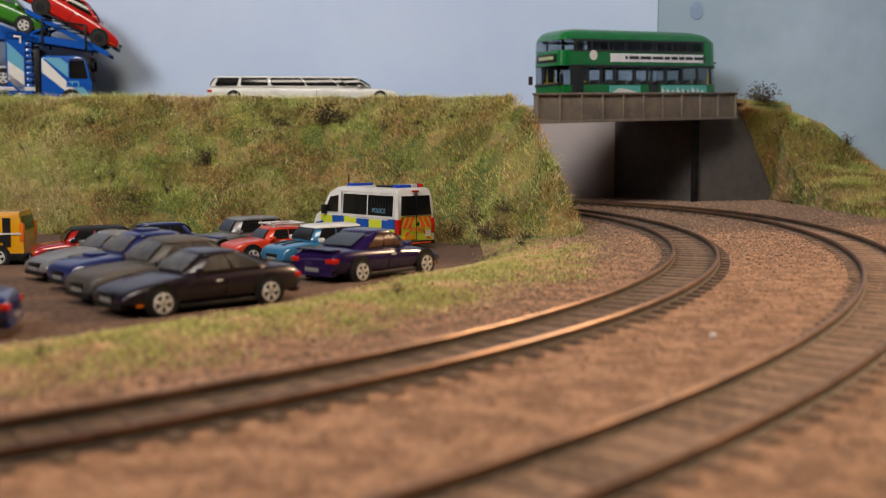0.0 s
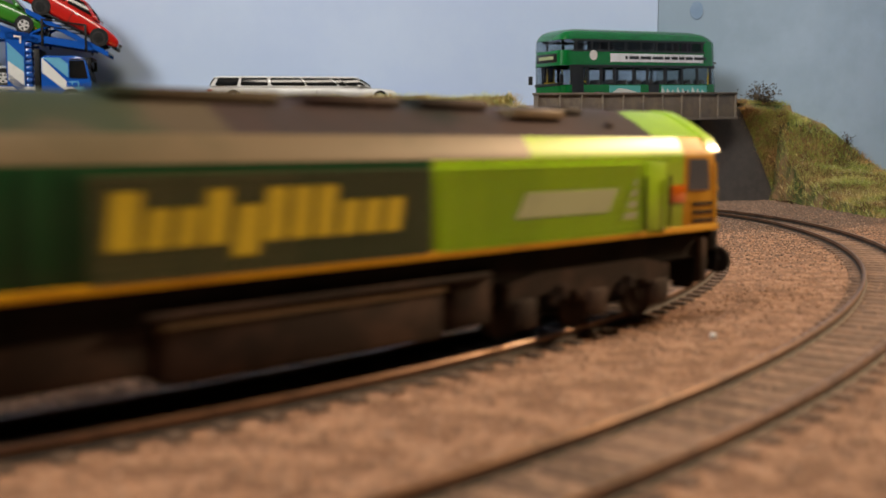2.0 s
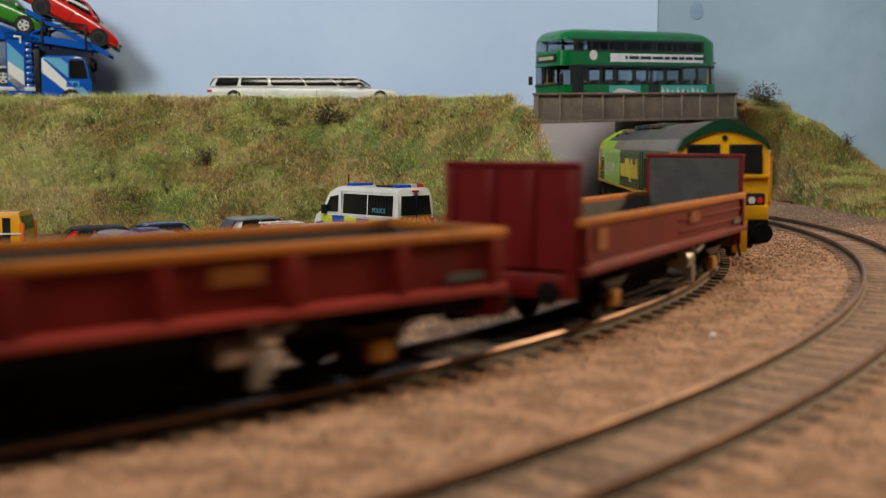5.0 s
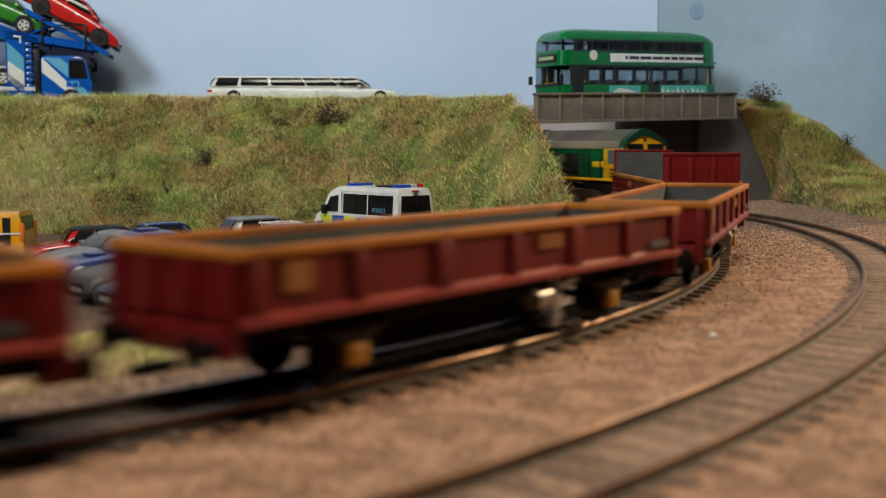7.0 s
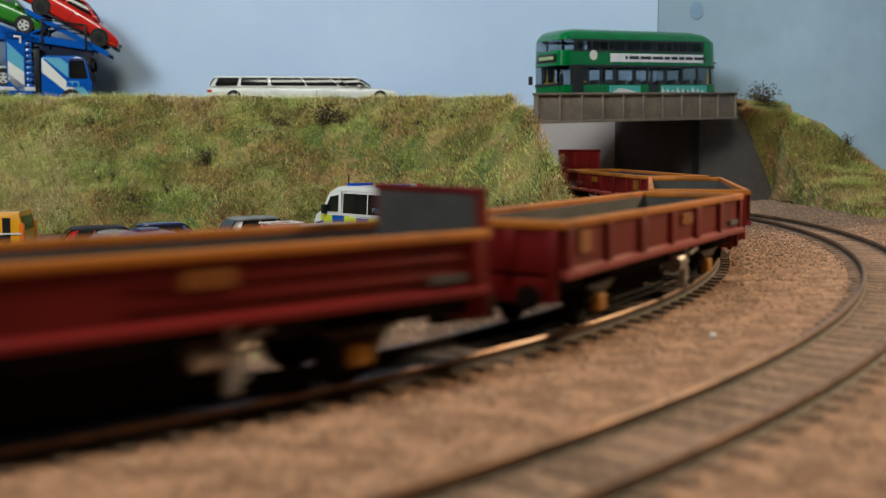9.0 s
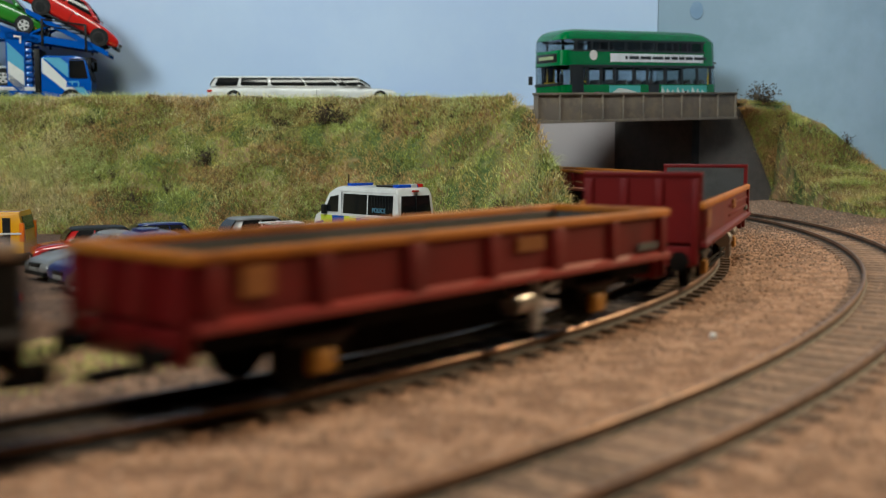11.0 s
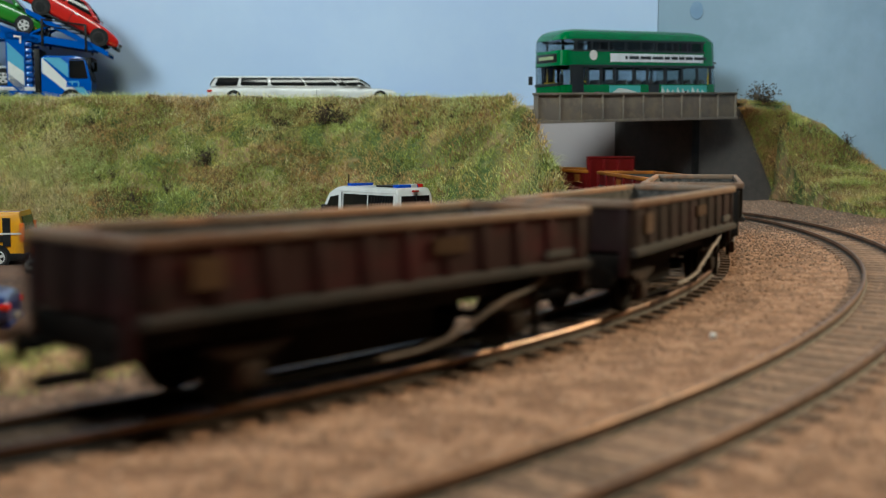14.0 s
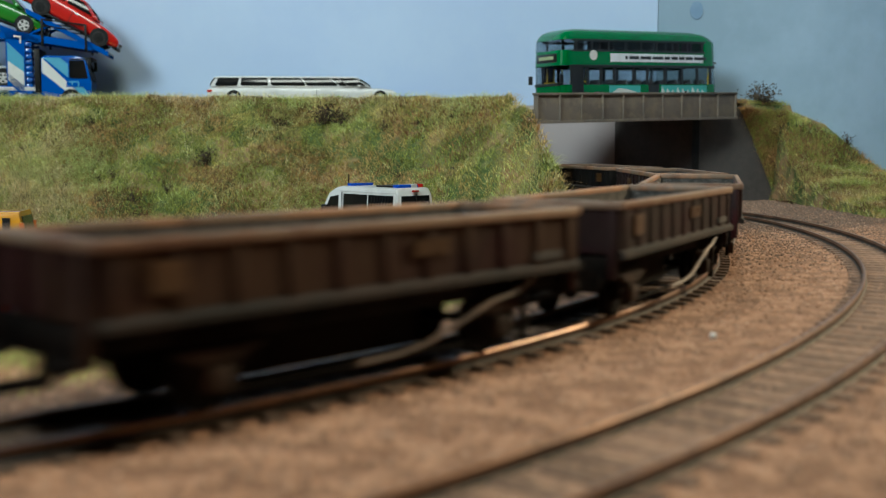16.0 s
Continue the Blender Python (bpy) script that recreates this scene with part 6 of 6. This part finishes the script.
blades("grass", core, core_rise, 4.4, 0.4, 2.6, M_RUST, "rusty dry grass beside the wing wall")


def strip_keep(x, y):
    rho = math.hypot(x - CX, y - CY)
    n = noise.noise((x * 0.03, y * 0.03, 6)) * 14
    edge = min((rho - 403 - n * 0.4) / 10, (474 + n - rho) / 30)
    return y < 640 and edge > 0 and random.random() < edge * (1 - 0.75 * min(max((y - 400) / 120, 0), 1))


blades("grass", scatter(150000, -180, 90, 180, 640, strip_keep), ground_height, 1.9, 0.38, 2.8, M_STRAW, "pale short grass verge between car park and track")


def shrub(x, y, height, size, count, label, mat=None):
    """A wiry shrub: bent twigs with many small leaf flakes."""
    m = mm(x, y, height(x, y) - 0.5)
    ob = thing("shrub", m, label, "shrub", "shrubs on the banks")
    bm = B()
    flakes = B()
    for k in range(max(6, count // 14)):
        a, e = random.uniform(0, 6.28), random.uniform(0.5, 1.4)
        p = Vector((0, 0, 0))
        for j in range(4):
            q = p + Vector((math.cos(a) * math.cos(e), math.sin(a) * math.cos(e), math.sin(e))) * size * random.uniform(0.2, 0.34)
            rod(bm, p, q, 0.28 * (1 - j * 0.18), 4)
            p = q
            a += random.uniform(-0.9, 0.9)
            e += random.uniform(-0.6, 0.3)
            for _ in range(3):
                c = p + Vector((random.gauss(0, 1), random.gauss(0, 1), random.gauss(0, 1))) * size * 0.13
                d = Vector((random.gauss(0, 1), random.gauss(0, 1), random.gauss(0, 1))).normalized() * size * 0.09
                f = d.orthogonal().normalized() * size * 0.05
                flakes.faces.new([flakes.verts.new(c - d), flakes.verts.new(c + f), flakes.verts.new(c + d), flakes.verts.new(c - f)])
    part("branch", bm, mat or M_SCRUB, ob)
    part("foliage", flakes, mat or M_SCRUB, ob, "", False)
    return ob


for x, y, s, c in ((-83, 770, 13, 360), (-72, 767, 10, 220), (-163, 742, 11, 240), (-118, 770, 9, 120), (-114, 757, 7, 100), (-205, 712, 8, 100), (-186, 722, 7, 90), (-40, 745, 6, 80), (-250, 772, 7, 80), (-30, 700, 7, 80), (20, 665, 8, 140), (32, 640, 9, 160), (12, 655, 7, 100), (45, 622, 6, 80), (26, 650, 9, 200), (36, 655, 8, 160), (8, 668, 8, 140), (18, 640, 6, 120), (-330, 770, 7, 60)):
    shrub(x, y if x < 0 else y - 40, bank_height, s, c, "dark wiry dry shrub on the embankment")
twigs = random.Random(17)
for k in range(34):
    x, y = twigs.uniform(-300, 20), twigs.uniform(665, 785)
    shrub(x, y, bank_height, twigs.uniform(2.6, 5.5), twigs.randint(30, 80), "small dark twiggy tuft on the embankment")
shrub(268, 912, right_height, 17, 420, "large brown twiggy shrub on the side bank")
shrub(333, 884, right_height, 10, 220, "dark wiry dry shrub on the side bank")
for x, y, s in ((-14, 330, 4.5), (-88, 232, 3.5), (-112, 252, 3.0), (40, 560, 6), (55, 590, 6)):
    shrub(x, y, ground_height, s, 70, "small dark tuft on the verge")

# ballast stones near the tracks
def stones(n, keep, x0, x1, y0, y1, size, mat=M_STONE, label="loose brown ballast stones around the rails"):
    pts = scatter(n, x0, x1, y0, y1, keep)
    verts, faces = [], []
    base = np.array([(1, 0, 0), (-1, 0, 0), (0, 1, 0), (0, -1, 0), (0, 0, 1), (0, 0, -1)], float)
    tri = ((0, 2, 4), (2, 1, 4), (1, 3, 4), (3, 0, 4), (2, 0, 5), (1, 2, 5), (3, 1, 5), (0, 3, 5))
    for i, (x, y) in enumerate(pts.tolist()):
        s = size * rng.uniform(0.5, 1.4)
        b = base * (s * rng.uniform(0.6, 1.2, (6, 1)))
        c, d = math.cos(i * 1.7), math.sin(i * 1.7)
        z = ground_height(x, y) + 0.15 * s
        verts += [((x + p[0] * c - p[1] * d) * MM, (y + p[0] * d + p[1] * c) * MM, (z + p[2] * 0.8) * MM) for p in b.tolist()]
        faces += [(t[0] + i * 6, t[1] + i * 6, t[2] + i * 6) for t in tri]
    me = bpy.data.meshes.new("gravel")
    me.from_pydata(verts, [], faces)
    me.materials.append(mat)
    return tagged(new("gravel", me), label, "gravel", kind="stuff")


stones(42000, lambda x, y: math.hypot(x - CX, y - CY) > 452 and abs(math.hypot(x - CX, y - CY) - R1) > 14 and abs(x) < 0.47 * y + 20 and not (right_height(x, y) > 2 and x > 262), -140, 330, 110, 900, 0.62)
M_GREYSTONE = material("grey_brown_ballast_stone", (0.19, 0.122, 0.084), 0.95, second=(0.25, 0.17, 0.12), scale=300, random_value=0.38)


def off_rails(x, y):
    d = min(abs(abs(math.hypot(x - CX, y - CY) - R1) - 8.75), abs(abs(math.hypot(x - DX, y - DY) - R2) - 8.75))
    return d > 1.6 and math.hypot(x - CX, y - CY) > 458 and abs(x) < 0.45 * y + 10 and not (right_height(x, y) > 2 and x > 262)


stones(26000, lambda x, y: 448 < math.hypot(x - CX, y - CY) < 496 and abs(x) < 0.45 * y + 10, -130, 110, 130, 640, 0.6, M_GREYSTONE, "dark grit between verge and track")
# Grey grit towards the bridge; its dark tone also stands for weaker light.
stones(60000, lambda x, y: off_rails(x, y) and random.random() < (y - 380) / 260, 0, 330, 380, 900, 0.62, M_GREYSTONE, "grey brown ballast grit towards the bridge, dark partly for weaker light")
bm = B()
bmesh.ops.create_icosphere(bm, subdivisions=2, radius=0.9)
solid("pebble", bm, P_WHITE, mm(66, 259, 2.2), "tiny round white pebble on the ballast", "stone")


def rail_pose(s, pivot):
    xa, ya, _, _ = inner_line(s - pivot)
    xb, yb, _, _ = inner_line(s + pivot)
    return mm((xa + xb) / 2, (ya + yb) / 2, 0, 0, 0, math.degrees(math.atan2(yb - ya, xb - xa)))


SPEED = 125.5


def travel(t):
    """Millimetres run since the start: the train gathers a little speed at first."""
    return SPEED * t + 4.6 * max(0.0, 2.4 - t) ** 2


def motions():
    for ob, back, pivot in train:
        walk(ob, [(t / 4, rail_pose(-639 + travel(t / 4) + back, pivot)) for t in range(65)])
    for w, x, z, r in axles:
        walk(w, [(t / 15, mm(x, 0, z, 0, math.degrees(travel(t / 15) / r), 0)) for t in range(241)])


motions()
